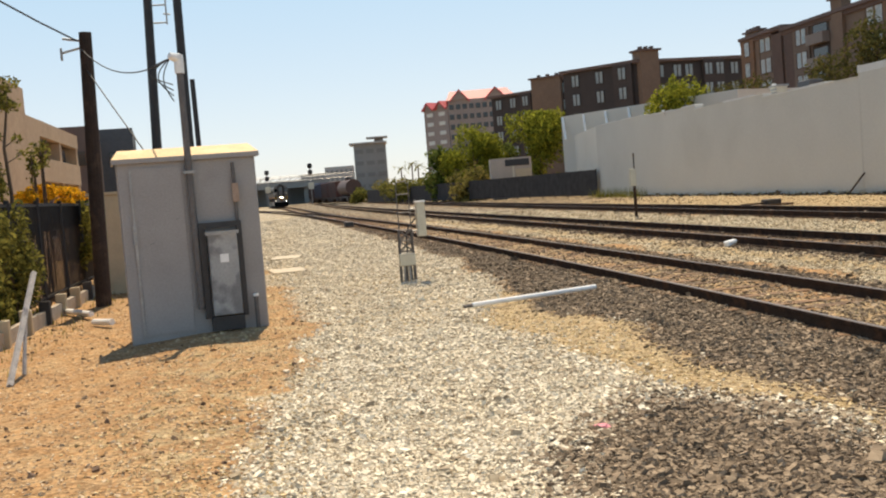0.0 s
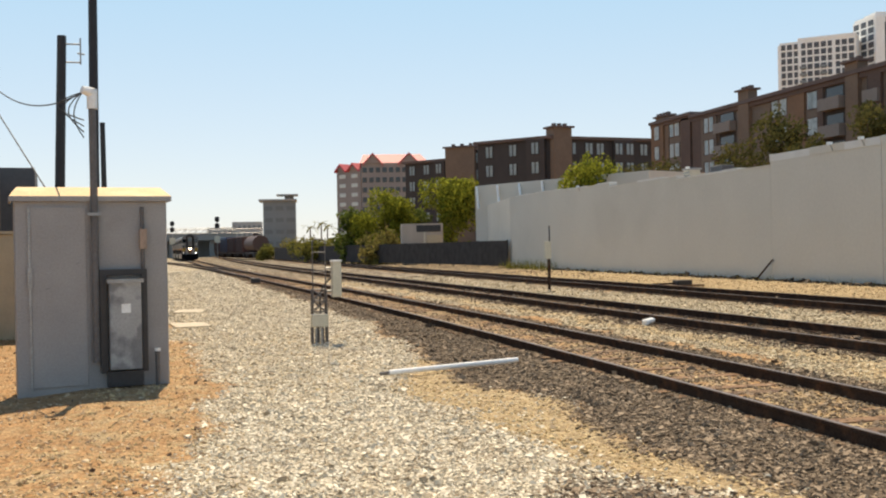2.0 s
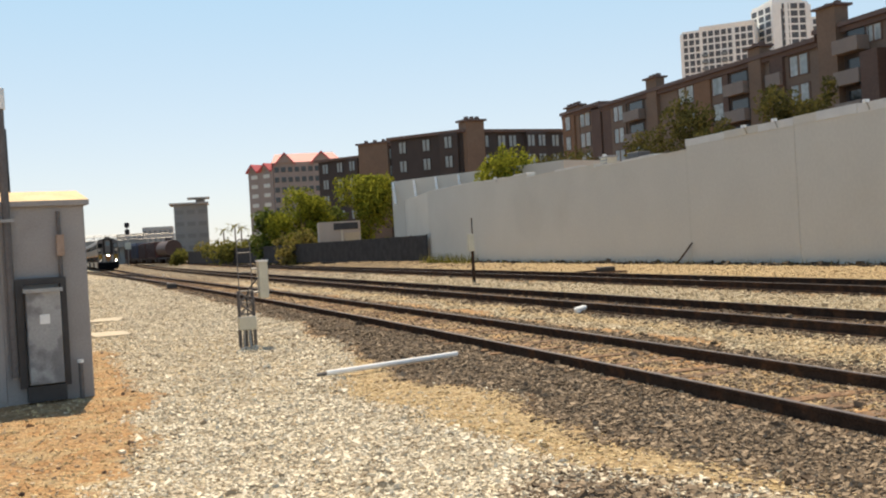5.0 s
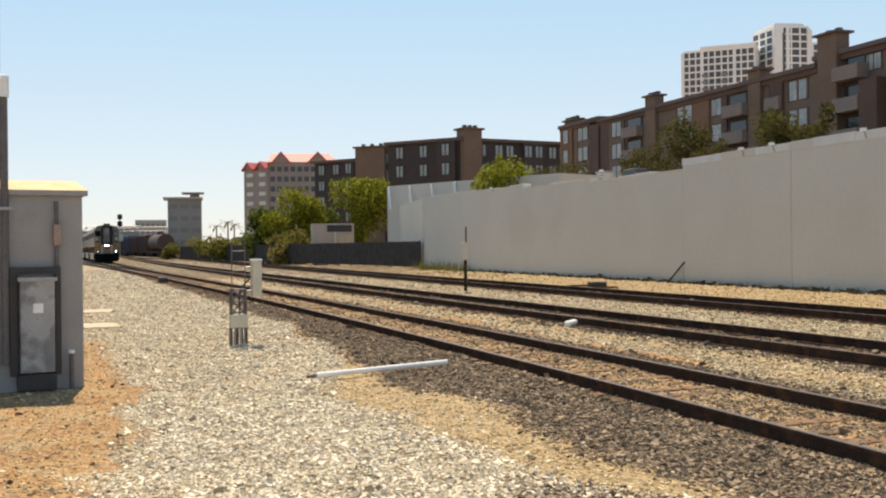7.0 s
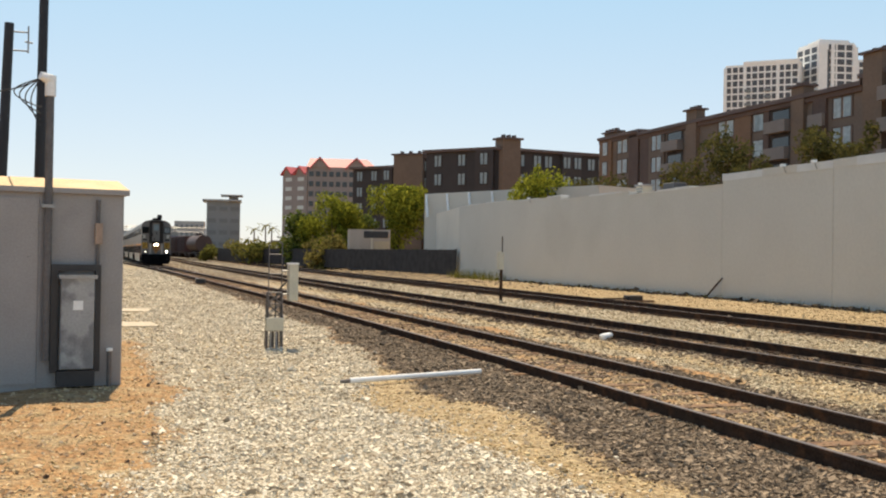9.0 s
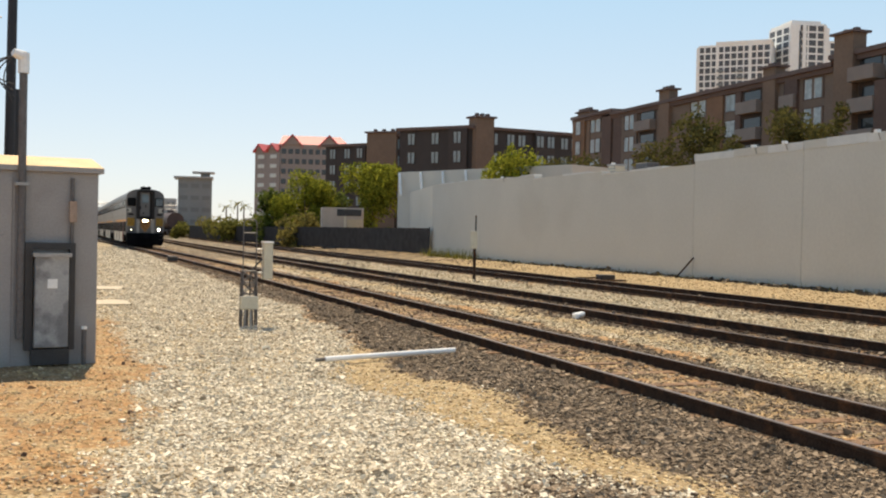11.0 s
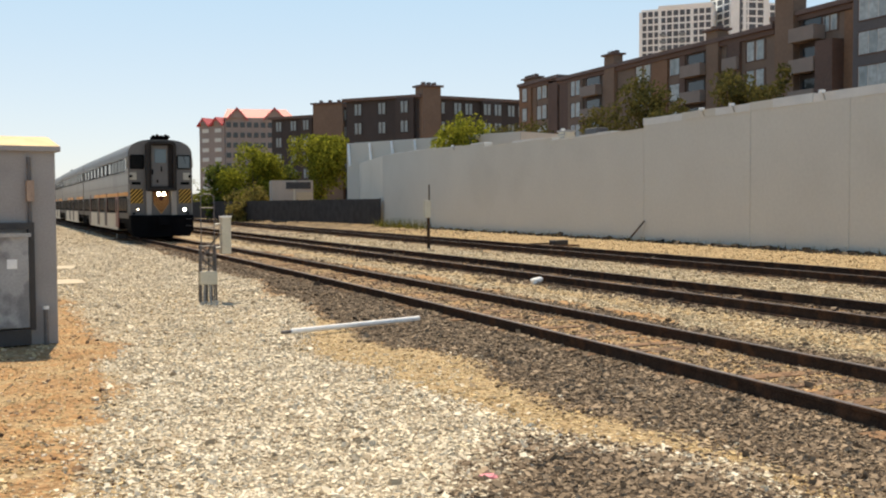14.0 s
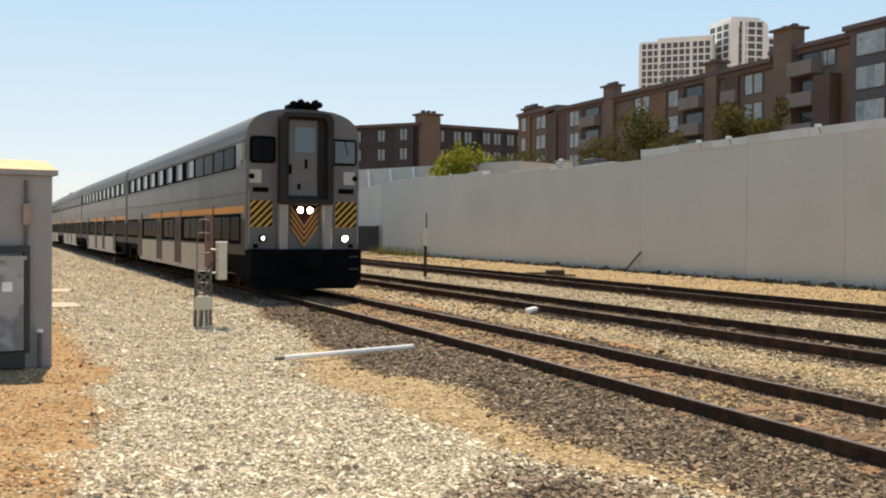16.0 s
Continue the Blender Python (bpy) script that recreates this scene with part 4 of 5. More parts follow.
for k in range(4):
    part("brace", rods([((1.0 + 2.6 * k, -0.5, 4.8), (0.3 + 2.6 * k, -0.1, 6.6))], 0.1, 6), WHITEPIPE, wb)


ru = empty("rooftop_vent", pose(21.7, 43.1, 0.3), "small pale louvred rooftop vent behind the wall", "vent")
part("case", boxes((-0.25, -0.3, 0, 0.25, 0.3, 4.7)), CREAMBOX, ru)
part("hood", boxes((-0.3, -0.36, 4.7, 0.3, 0.36, 4.78), (-0.28, -0.32, 4.42, -0.25, 0.32, 4.48), (-0.28, -0.32, 4.55, -0.25, 0.32, 4.61)), STEEL, ru)
rv = empty("rooftop_duct", pose(21.8, 40.5, 0.3), "dark grey rooftop duct box behind the wall", "duct")
part("case", boxes((-0.3, -0.5, 0, 0.3, 0.5, 4.7)), SLATE, rv, bevel=0.03)


def mesh_fence(a, b, h, label, step, base=None):
    a, b = Vector(a), Vector(b)
    L = (b - a).length
    f = empty("fence", Matrix.Translation(a) @ Matrix.Rotation(math.atan2(b.y - a.y, b.x - a.x), 4, "Z"), label, "fence")
    n = int(L / step)
    for i in range(n + 1):
        part("post", rods([((i * L / n, 0, -0.2), (i * L / n, 0, h))], 0.05, 6), BLACKPOLE, f)
    part("rail", boxes((0, -0.02, h - 0.12, L, 0.02, h - 0.07), (0, -0.02, 0.2, L, 0.02, 0.25)), BLACKPOLE, f)
    return f, L


FENCECLOTH = mat("dark_screen", (0.066, 0.06, 0.058), 0.9, 0.3, 1.5, spec=0.05)
for a, b in (((20.65, 68.3, 0.3), (19.8, 80.5, 0.3)), ((19.8, 80.5, 0.3), (15.5, 112.0, 0.3)), ((15.5, 112.0, 0.3), (12.0, 165.0, 0.3))):
    f, L = mesh_fence(a, b, 1.9, "dark screened chain-link fence beside the far tracks", 2.8)
    part("screen", boxes((0, 0.03, 0.1, L, 0.05, 1.85)), FENCECLOTH, f)

# fence at the left with brick piers
BRICKTAN = mat("pier_concrete", (0.4, 0.33, 0.26), 0.85, 0.2, 4, 0.3)
f, L = mesh_fence((-4.6, 14.0, 0), (-5.2, 34.0, 0), 2.2, "black iron fence with low concrete piers", 2.4)
for i in range(int(L / 0.15)):
    part("bar", rods([((0.15 * i, 0, 0.15), (0.15 * i, 0, 2.1))], 0.012, 4), BLACKPOLE, f)
part("panel", boxes((0, 0.05, 1.55, L, 0.07, 2.15)), BLACKPOLE, f)
part("kerb", boxes((0, -0.42, -0.2, L, -0.32, 0.14)), BRICKTAN, f, "low tan concrete kerb")
for i in range(int(L / 1.6)):
    part("pier", boxes((i * 1.6 + 0.5, -0.5, -0.2, i * 1.6 + 0.64, -0.3, 0.32)), TANBOX if i % 3 else DARKSTEEL, f, bevel=0.012)


# ---------------------------------------------------------------- far railway things
def signal_mast(x, y, h, label):
    s = empty("signal_mast", pose(x, y, 0.2), label, "signal", "far signals")
    part("mast", rods([((0, 0, 0), (0, 0, h))], 0.1), STEEL, s)
    for z in (h - 0.5, h - 1.9):
        hd = part("head", boxes((-0.5, -0.3, z - 0.55, 0.5, -0.1, z + 0.55)), BLACKPOLE, s, bevel=0.2)
        part("hood", rods([((0, -0.3, z), (0, -0.6, z))], 0.2), BLACKPOLE, hd)
    part("cabinet", boxes((-0.6, -0.3, 3.4, 0.6, 0.3, 4.8)), CREAMBOX, s)


signal_mast(-5.2, 249, 8.6, "dark railway signal with two heads")
signal_mast(4.5, 229, 8.9, "dark railway signal with two heads and a pale cabinet")
gan = empty("signal_gantry", pose(-14, 262, 0.2), "distant grey lattice footbridge over the tracks", "gantry")
part("truss", rods([((0, 0, 6.0), (30, 0, 6.0)), ((0, 0, 7.0), (30, 0, 7.0))] + [((i * 1.5, 0, 6.0), (i * 1.5 + 1.5, 0, 7.0)) for i in range(20)], 0.07, 5), STEEL, gan)
part("leg", rods([((0, 0, -0.3), (0, 0, 7))], 0.15, 6), STEEL, gan)
part("leg", rods([((30, 0, -0.3), (30, 0, 7))], 0.15, 6), STEEL, gan)

ov = empty("road_overpass", pose(-60, 330, 0), "distant grey concrete road overpass with railings", "bridge")
part("deck", boxes((0, 0, 5.2, 72, 9, 6.8)), GREYB, ov)
part("parapet", boxes((0, -0.15, 6.8, 72, 0.0, 7.5)), GREYB, ov)
for i in range(25):
    part("railing_post", rods([((i * 3, 0, 7.5), (i * 3, 0, 9.0))], 0.09, 5), STEEL, ov)
part("railing", rods([((0, 0, 9.0), (72, 0, 9.0)), ((0, 0, 8.3), (72, 0, 8.3))], 0.06, 5), STEEL, ov)
for i in range(6):
    part("pier", boxes((4 + i * 12, 2, -0.5, 5.4 + i * 12, 7, 5.2)), GREYB, ov)
part("abutment", boxes((0, 8, -0.5, 72, 9, 5.2)), GREYB, ov)

FREIGHT_RED = mat("freight_oxide", (0.1, 0.04, 0.032), 0.75, 0.3, 0.6)
FREIGHT_BLUE = mat("freight_blue", (0.05, 0.07, 0.13), 0.7, 0.25, 0.6)
FREIGHT_DARK = mat("freight_dark", (0.05, 0.04, 0.04), 0.75, 0.3, 0.6)
TANKBROWN = mat("tank_brown", (0.085, 0.045, 0.035), 0.6, 0.25, 0.8)


def wagon(x, y, rz, kind, label):
    w = empty("freight_wagon", pose(x, y, 0.36, 0, 0, rz), label, "freight wagon", "parked freight train")
    part("frame", boxes((-1.3, 0, 0.85, 1.3, 15, 1.15)), FREIGHT_DARK, w)
    for yy in (2.2, 12.8):
        bg = part("bogie", boxes((-1.15, yy - 1.3, 0.35, 1.15, yy + 1.3, 0.85)), FREIGHT_DARK, w)
        for d in (-0.9, 0.9):
            part("wheelset", rods([((-0.8, yy + d, 0.46), (0.8, yy + d, 0.46))], 0.46, 14), RUST, bg)
    if kind == "tank":
        bm = rods([((0, 0.6, 2.65), (0, 14.4, 2.65))], 1.45, 20)
        part("tank", bm, TANKBROWN, w, smooth=False)
        part("dome", rods([((0, 7.5, 4.0), (0, 7.5, 4.5))], 0.5, 12), TANKBROWN, w)
        part("walkway", boxes((-0.6, 6, 4.12, 0.6, 9, 4.2)), FREIGHT_DARK, w)
    else:
        part("body", boxes((-1.45, 0.3, 1.15, 1.45, 14.7, 4.1 if kind != "box" else 4.5)), {"hopper": FREIGHT_RED, "box": FREIGHT_BLUE}[kind], w, bevel=0.06)
        for i in range(10):
            part("rib", boxes((-1.52, 0.8 + i * 1.48, 1.2, -1.44, 0.95 + i * 1.48, 4.0)), FREIGHT_DARK, w)
            part("rib", boxes((0.2 * (i % 3), 0.2, 1.2, 0.2 * (i % 3) + 0.1, 0.31, 4.0)), FREIGHT_DARK, w) if i < 3 else None
    return w


wagon(11.2, 186, 3.9, "tank", "dark brown rounded tank wagon parked far down the yard")
wagon(10.1, 202, 3.9, "hopper", "rust red hopper wagon")
wagon(9.0, 218, 3.9, "hopper", "rust red hopper wagon")
wagon(7.9, 234, 3.9, "box", "dark blue box wagon")
wagon(6.8, 250, 3.9, "hopper", "rust red hopper wagon")

# ---------------------------------------------------------------- the passenger train
SILVER = mat("train_silver", (0.165, 0.161, 0.155), 0.34, 0.16, 0.5, metal=0.75, fine=5, second=(0.12, 0.115, 0.11), amount=0.47)
ROOFSILVER = mat("train_roof", (0.2, 0.2, 0.2), 0.5, 0.12, 0.6, metal=0.4, fine=5)
CABGREY = mat("cab_face_grey", (0.16, 0.148, 0.14), 0.6, 0.1, 1.2, fine=8)
LOWERDARK = mat("train_lower_dark", (0.045, 0.043, 0.042), 0.45, 0.2, 0.8, fine=6, spec=0.15)
CREAM = mat("train_cream", (0.5, 0.47, 0.4), 0.45, 0.1, 0.8, fine=7)
ORANGE = mat("train_orange", (0.8, 0.33, 0.03), 0.45, 0.08, 1)
NAVY = mat("train_navy", (0.012, 0.013, 0.016), 0.5, 0.15, 1, spec=0.0)
BLACK = mat("train_black", (0.007, 0.007, 0.008), 0.8, 0.25, 2, spec=0.02)
REDBROWN = mat("door_red_brown", (0.17, 0.05, 0.04), 0.5, 0.15, 2)
YELLOW = mat("hazard_yellow", (0.62, 0.36, 0.06), 0.5, 0.08, 3)
PILLAR = mat("pillar_grey", (0.33, 0.3, 0.27), 0.5, 0.12, 2)
CHEVRON = mat("chevron_orange", (0.5, 0.24, 0.06), 0.5, 0.1, 3)
SURROUND = mat("door_surround_dark", (0.035, 0.03, 0.028), 0.7, 0.2, 3, spec=0.2)
HEADLAMP = mat("headlamp_glow", (1.0, 0.86, 0.62), 0.3, 0.0, emit=45.0)
DITCHLAMP = mat("ditch_lamp_glow", (1.0, 0.9, 0.72), 0.3, 0.0, emit=60.0)
DARKRED = mat("chevron_dark_red", (0.07, 0.018, 0.014), 0.6, 0.15, 3, spec=0.2)
DIMLAMP = mat("dim_ditch_lamp", (1.0, 0.86, 0.66), 0.25, 0.0, emit=6.0)
BEACON = mat("beacon_red", (0.6, 0.1, 0.07), 0.4, 0.1)
CARGLASS = mat("car_glass", (0.012, 0.013, 0.014), 0.2, 0.1, 2, spec=0.012)
# paler copy of the car glass, with the sky's reflection put into its colour
SHEENGLASS = mat("window_painted_sheen", (0.13, 0.133, 0.137), 0.2, 0.15, 0.6, spec=0.5)
CL, SIZE = 25.9, 0.963


def hull(bm, y0, y1, prof):
    """A closed shell: the cross-section prof swept from y0 to y1."""
    a = [bm.verts.new((x, y0, z)) for x, z in prof]
    b = [bm.verts.new((x, y1, z)) for x, z in prof]
    n = len(prof)
    for i in range(n):
        bm.faces.new((a[i], a[(i + 1) % n], b[(i + 1) % n], b[i]))
    bm.faces.new(a[::-1])
    bm.faces.new(b)
    return bm


HALF = 1.53


def arch(n):
    """The roof's cross-section: a flattened, boxy arch from side to side."""
    out = []
    for i in range(n + 1):
        c, q = math.cos(math.pi * i / n), math.sin(math.pi * i / n)
        out.append((HALF * math.copysign(abs(c) ** 0.72, c), 4.1 + 0.78 * abs(q) ** 0.8))
    return out


ROOF_ARC = arch(18)


def bogie(car, yy):
    b = part("bogie", boxes((-1.2, yy - 1.6, 0.42, -1.0, yy + 1.6, 0.8), (1.0, yy - 1.6, 0.42, 1.2, yy + 1.6, 0.8), (-1.1, yy - 0.3, 0.5, 1.1, yy + 0.3, 0.9)), BLACK, car)
    for d in (-1.25, 1.25):
        part("wheel", rods([((-0.82, yy + d, 0.46), (-0.7, yy + d, 0.46)), ((0.7, yy + d, 0.46), (0.82, yy + d, 0.46)), ((-0.8, yy + d, 0.46), (0.8, yy + d, 0.46))], 0.46, 20), RUST, b)


def coach(label, cab=False):
    c = empty("coach" if not cab else "cab_car", Matrix(), label, "train car", "passenger train")
    f = 0.18 if cab else 0.1
    part("roof", hull(bmesh.new(), f, CL - 0.15, ROOF_ARC), ROOFSILVER, c, smooth=False)
    part("body", boxes((-HALF, f, 1.95, HALF, CL - 0.15, 4.1)), SILVER, c)
    part("lower_body", boxes((-HALF, f, 1.0, HALF, CL - 0.15, 1.95)), LOWERDARK, c, "dark lower body panels")
    part("skirt", boxes((-HALF - 0.008, 4.9, 0.36, HALF + 0.008, CL - 4.9, 1.22)), CREAM, c, "cream lower skirt")
    part("underframe", boxes((-1.25, 0.6, 0.5, 1.25, CL - 0.6, 1.0)), BLACK, c)
    # Black blocks stand in for under-car shade, besides the box behind the pilot.
    for y0, y1 in ((0.95 if cab else 0.4, 1.25), (4.65, 4.9), (CL - 4.9, CL - 4.6), (CL - 1.3, CL - 0.5)):
        part("equipment_shade_box", boxes((-1.48, y0, 0.4, 1.48, y1, 1.0)), BLACK, c)
    part("truck_shade_block", boxes((-1.46, 1.25, 0.74, 1.46, 4.65, 1.0)), BLACK, c)
    part("truck_shade_block", boxes((-1.46, CL - 4.6, 0.74, 1.46, CL - 1.3, 1.0)), BLACK, c)
    for side in (-1, 1):
        X = side * HALF
        def strip(name, y0, y1, z0, z1, proud, material, parent=c, lab=""):
            lo, hi = sorted((X - side * 0.02, X + side * proud))
            return part(name, boxes((lo, y0, z0, hi, y1, z1)), material, parent, lab)
        strip("rub_rail", f + 0.02, CL - 0.17, 3.24, 3.28, 0.02, ROOFSILVER)
        strip("rub_rail", f + 0.02, CL - 0.17, 2.62, 2.66, 0.02, ROOFSILVER)
        strip("gutter", f + 0.02, CL - 0.17, 4.0, 4.05, 0.04, ROOFSILVER)
        band0 = 7.4 if cab else 0.6
        wb = strip("window_band", 1.35 if cab else 0.5, CL - 0.5, 3.32, 3.96, 0.012, NAVY)
        if cab:
            for y0 in (1.5, 2.95, 4.5, 6.0):
                strip("pane", y0, y0 + 1.3, 3.36, 3.92, 0.02, CARGLASS, wb)
            strip("pane", 0.62, 1.2, 3.4, 3.98, 0.025, SHEENGLASS, c)
        n = 8 if cab else 11
        for i in range(n):
            y0 = band0 + 0.3 + i * (CL - band0 - 0.9) / n
            strip("pane", y0, y0 + 0.75, 3.38, 3.92, 0.024, SHEENGLASS, wb)
            strip("pane", y0 + 0.82, y0 + 1.25, 3.38, 3.92, 0.022, CARGLASS, wb)
        strip("orange_stripe", 0.3, 10.1 if cab else 7.0, 2.12, 2.3, 0.014, ORANGE)
        strip("orange_stripe", 10.2, CL - 8, 2.12, 2.3, 0.014, ORANGE)
        for y0, y1 in ((0.7, 4.3), (5.85, 10.1), (11.6, CL - 11.4), (CL - 9.9, CL - 5.7), (CL - 4.2, CL - 0.4)):
            lb = strip("lower_window_band", y0, y1, 1.28, 2.1, 0.012, NAVY)
            k = int((y1 - y0) / 1.2)
            for i in range(k):
                strip("pane", y0 + 0.12 + i * 1.2, y0 + 1.15 + i * 1.2, 1.38, 2.02, 0.022, CARGLASS, lb)
        for y0 in (4.45, 10.25, CL - 11.2, CL - 5.5):
            d = strip("door", y0, y0 + 1.25, 0.5, 2.1, 0.018, REDBROWN if (cab and y0 < 5) else LOWERDARK)
            strip("door_edge", y0 - 0.12, y0 - 0.02, 0.45, 2.35, 0.03, REDBROWN if cab else BLACK, d)
            strip("pane", y0 + 0.35, y0 + 0.95, 1.3, 1.95, 0.026, CARGLASS, d)
    part("end_diaphragm", boxes((-1.0, CL - 0.15, 0.9, 1.0, CL + 0.12, 4.2)), BLACK, c)
    if not cab:
        part("end_diaphragm", boxes((-1.0, -0.12, 0.9, 1.0, 0.1, 4.2)), BLACK, c)
    bogie(c, 3.0)
    bogie(c, CL - 3.0)
    part("battery_box", boxes((-1.3, 8.0, 0.35, 1.3, 11.5, 0.7)), BLACK, c)
    part("battery_box", boxes((-1.3, 14.0, 0.35, 1.3, 17.5, 0.7)), BLACK, c)
    return c


def clipped(poly, x0, x1, z0, z1):
    """The polygon of (x, z) points cut to a rectangle."""
    for axis, lim, sign in ((0, x0, 1), (0, x1, -1), (1, z0, 1), (1, z1, -1)):
        out = []
        for p, q in zip(poly, poly[1:] + poly[:1]):
            dp, dq = sign * (p[axis] - lim), sign * (q[axis] - lim)
            if dp >= 0:
                out.append(p)
            if dp * dq < 0:
                k = dp / (dp - dq)
                out.append((p[0] + k * (q[0] - p[0]), p[1] + k * (q[1] - p[1])))
        poly = out
        if len(poly) < 3:
            return []
    return poly


def hazard(name, x0, x1, z0, z1, parent):
    """Yellow plate with slanting black bars cut to its edges."""
    p = part(name, boxes((x0, -0.03, z0, x1, 0.02, z1)), YELLOW, parent, "yellow plate with black slanting stripes")
    rise, step = z1 - z0, 0.19
    for i in range(8):
        s = x0 - rise + i * step
        poly = clipped([(s, z0), (s + 0.095, z0), (s + 0.095 + rise, z1), (s + rise, z1)], x0 + 0.004, x1 - 0.004, z0 + 0.004, z1 - 0.004)
        if len(poly) >= 3:
            bm = bmesh.new()
            f = [bm.verts.new((a, -0.037, c)) for a, c in poly]
            g = [bm.verts.new((a, -0.027, c)) for a, c in poly]
            bm.faces.new(f), bm.faces.new(g[::-1])
            for k in range(len(f)):
                bm.faces.new((f[k], f[(k + 1) % len(f)], g[(k + 1) % len(f)], g[k]))
            part("stripe", bm, BLACK, p)
    return p


def cab_front(c):
    face = arch(24)
    prof = [(HALF, 1.15)] + face + [(-HALF, 1.15)]
    part("cab_face", hull(bmesh.new(), 0.0, 0.2, prof), CABGREY, c, bevel=0.04)
    # raised dark door surround with the end door
    arc = [(0.72, 2.38)] + [(0.72 - 0.2 + 0.2 * math.cos(math.pi * i / 12), 4.56 + 0.2 * math.sin(math.pi * i / 12)) for i in range(7)]
    outer = arc + [(-x, z) for x, z in reversed(arc)]
    inner = [(x * 0.79, min(z, 4.76) - (0.11 if z > 3 else 0.0)) for x, z in outer]
    bm = bmesh.new()
    rings = [[bm.verts.new((x, y, z)) for x, z in ring] for y, ring in ((-0.34, outer), (-0.34, inner), (0.01, inner), (0.01, outer))]
    for r, q in zip(rings, rings[1:] + rings[:1]):
        for i in range(len(r) - 1):
            bm.faces.new((r[i], r[i + 1], q[i + 1], q[i]))
    for k in (0, -1):
        bm.faces.new([r[k] for r in rings])
    sr = part("door_surround", bm, SURROUND, c, "dark rubber gangway surround")
    part("sill", boxes((-0.7, -0.33, 2.34, 0.7, 0.01, 2.5)), SURROUND, sr, bevel=0.03)
    part("back_plate", boxes((-0.57, -0.03, 2.5, 0.57, 0.012, 4.64)), SURROUND, sr)
    dr = part("end_door", boxes((-0.46, -0.07, 2.56, 0.36, 0.01, 4.6)), CABGREY, c, bevel=0.03)
    part("pane", boxes((-0.29, -0.085, 3.72, 0.27, -0.06, 4.4)), glass_mat("door_glass", (0.12, 0.17, 0.2), 0.1), dr, bevel=0.006)
    part("handle", boxes((0.0, -0.11, 3.3, 0.06, -0.07, 3.55)), BLACK, dr)
    part("latch", boxes((-0.2, -0.1, 2.75, -0.12, -0.07, 2.9)), BLACK, dr)
    part("step_light", boxes((-0.44, -0.1, 3.15, -0.36, -0.07, 3.4)), BLACK, dr)
    for s in (-1, 1):
        x0, x1 = sorted((s * 0.78, s * 1.46))
        ws = part("windscreen", boxes((x0, -0.05, 3.42, x1, 0.01, 4.12)), BLACK, c, "dark cab windscreen in a black rubber frame", bevel=0.055)
        part("pane", boxes((x0 + 0.06, -0.062, 3.48, x1 - 0.06, -0.04, 4.06)), CARGLASS if s < 0 else glass_mat("screen_glass", (0.1, 0.13, 0.15), 0.1), ws)
        part("wiper", rods([((s * 1.1, -0.07, 4.1), (s * 1.2, -0.07, 3.7))], 0.012, 5), BLACK, ws)
        part("grille", boxes((s * 1.28 - 0.19, -0.03, 2.9, s * 1.28 + 0.13, 0.01, 3.25)), CREAM, c, bevel=0.01)
        part("vent", rods([((s * 1.41, -0.05, 3.07), (s * 1.41, 0.02, 3.07))], 0.075, 14), BLACK, c)
        part("number_bar", boxes((s * 1.17 - 0.21, -0.02, 2.66, s * 1.17 + 0.21, 0.01, 2.79)), BLACK, c)
        hazard("hazard_plate", *sorted((s * 0.86, s * 1.46)), 1.75, 2.44, c)
        hd = part("handrail", boxes((s * 0.6 - 0.12, -0.22, 1.0, s * 0.6 + 0.12, 0.01, 2.36)), PILLAR, c, bevel=0.02)
        dl = part("ditch_light", rods([((s * 1.12, -0.1, 1.45), (s * 1.12, 0.05, 1.45))], 0.1, 16), BLACK, c)
        part("lens", rods([((s * 1.12, -0.115, 1.45), (s * 1.12, -0.098, 1.45))], 0.07 if s > 0 else 0.045, 16), DITCHLAMP if s > 0 else DIMLAMP, dl, "glowing ditch lamp" if s > 0 else "dim ditch lamp")
        hl = part("headlight", rods([((s * 0.13, -0.14, 2.2), (s * 0.13, 0.02, 2.2))], 0.095, 16), BLACK, c)
        part("lens", rods([((s * 0.13, -0.155, 2.2), (s * 0.13, -0.138, 2.2))], 0.074, 16), HEADLAMP, hl, "glowing headlamp")
        part("mirror", boxes((s * 1.56 - 0.05, 0.25, 3.5, s * 1.56 + 0.05, 0.33, 3.95)), CREAM, c)
        part("grab_iron", rods([((s * 1.49, -0.06, 1.3), (s * 1.49, -0.06, 2.7))], 0.014, 6), STEEL, c)
        part("jumper_socket", boxes((s * 1.3 - 0.06, -0.06, 1.2, s * 1.3 + 0.06, 0.01, 1.3)), BLACK, c)
    # chevron of yellow bars on black
    ch = part("chevron_plate", boxes((-0.38, -0.04, 1.85, 0.38, 0.01, 2.34)), DARKRED, c)
    bm = bmesh.new()
    v = [bm.verts.new(q) for q in ((-0.38, -0.04, 1.85), (0.38, -0.04, 1.85), (0, -0.04, 1.3), (-0.38, 0.01, 1.85), (0.38, 0.01, 1.85), (0, 0.01, 1.3))]
    for f in ((0, 1, 2), (5, 4, 3), (0, 2, 5, 3), (2, 1, 4, 5)):
        bm.faces.new([v[i] for i in f])
    part("point", bm, DARKRED, ch)
    for k in range(4):
        top = 2.32 - 0.165 * k
        bm = bmesh.new()
        for s in (-1, 1):
            q = [bm.verts.new((a, -0.05, z)) for a, z in ((s * 0.37, top), (s * 0.37, top - 0.085), (0, top - 0.6), (0, top - 0.515))]
            bm.faces.new(q if s > 0 else q[::-1])
            p = [bm.verts.new((a, -0.042, z)) for a, z in ((s * 0.37, top), (s * 0.37, top - 0.085), (0, top - 0.6), (0, top - 0.515))]
            for i in range(4):
                bm.faces.new((q[i], q[(i + 1) % 4], p[(i + 1) % 4], p[i]))
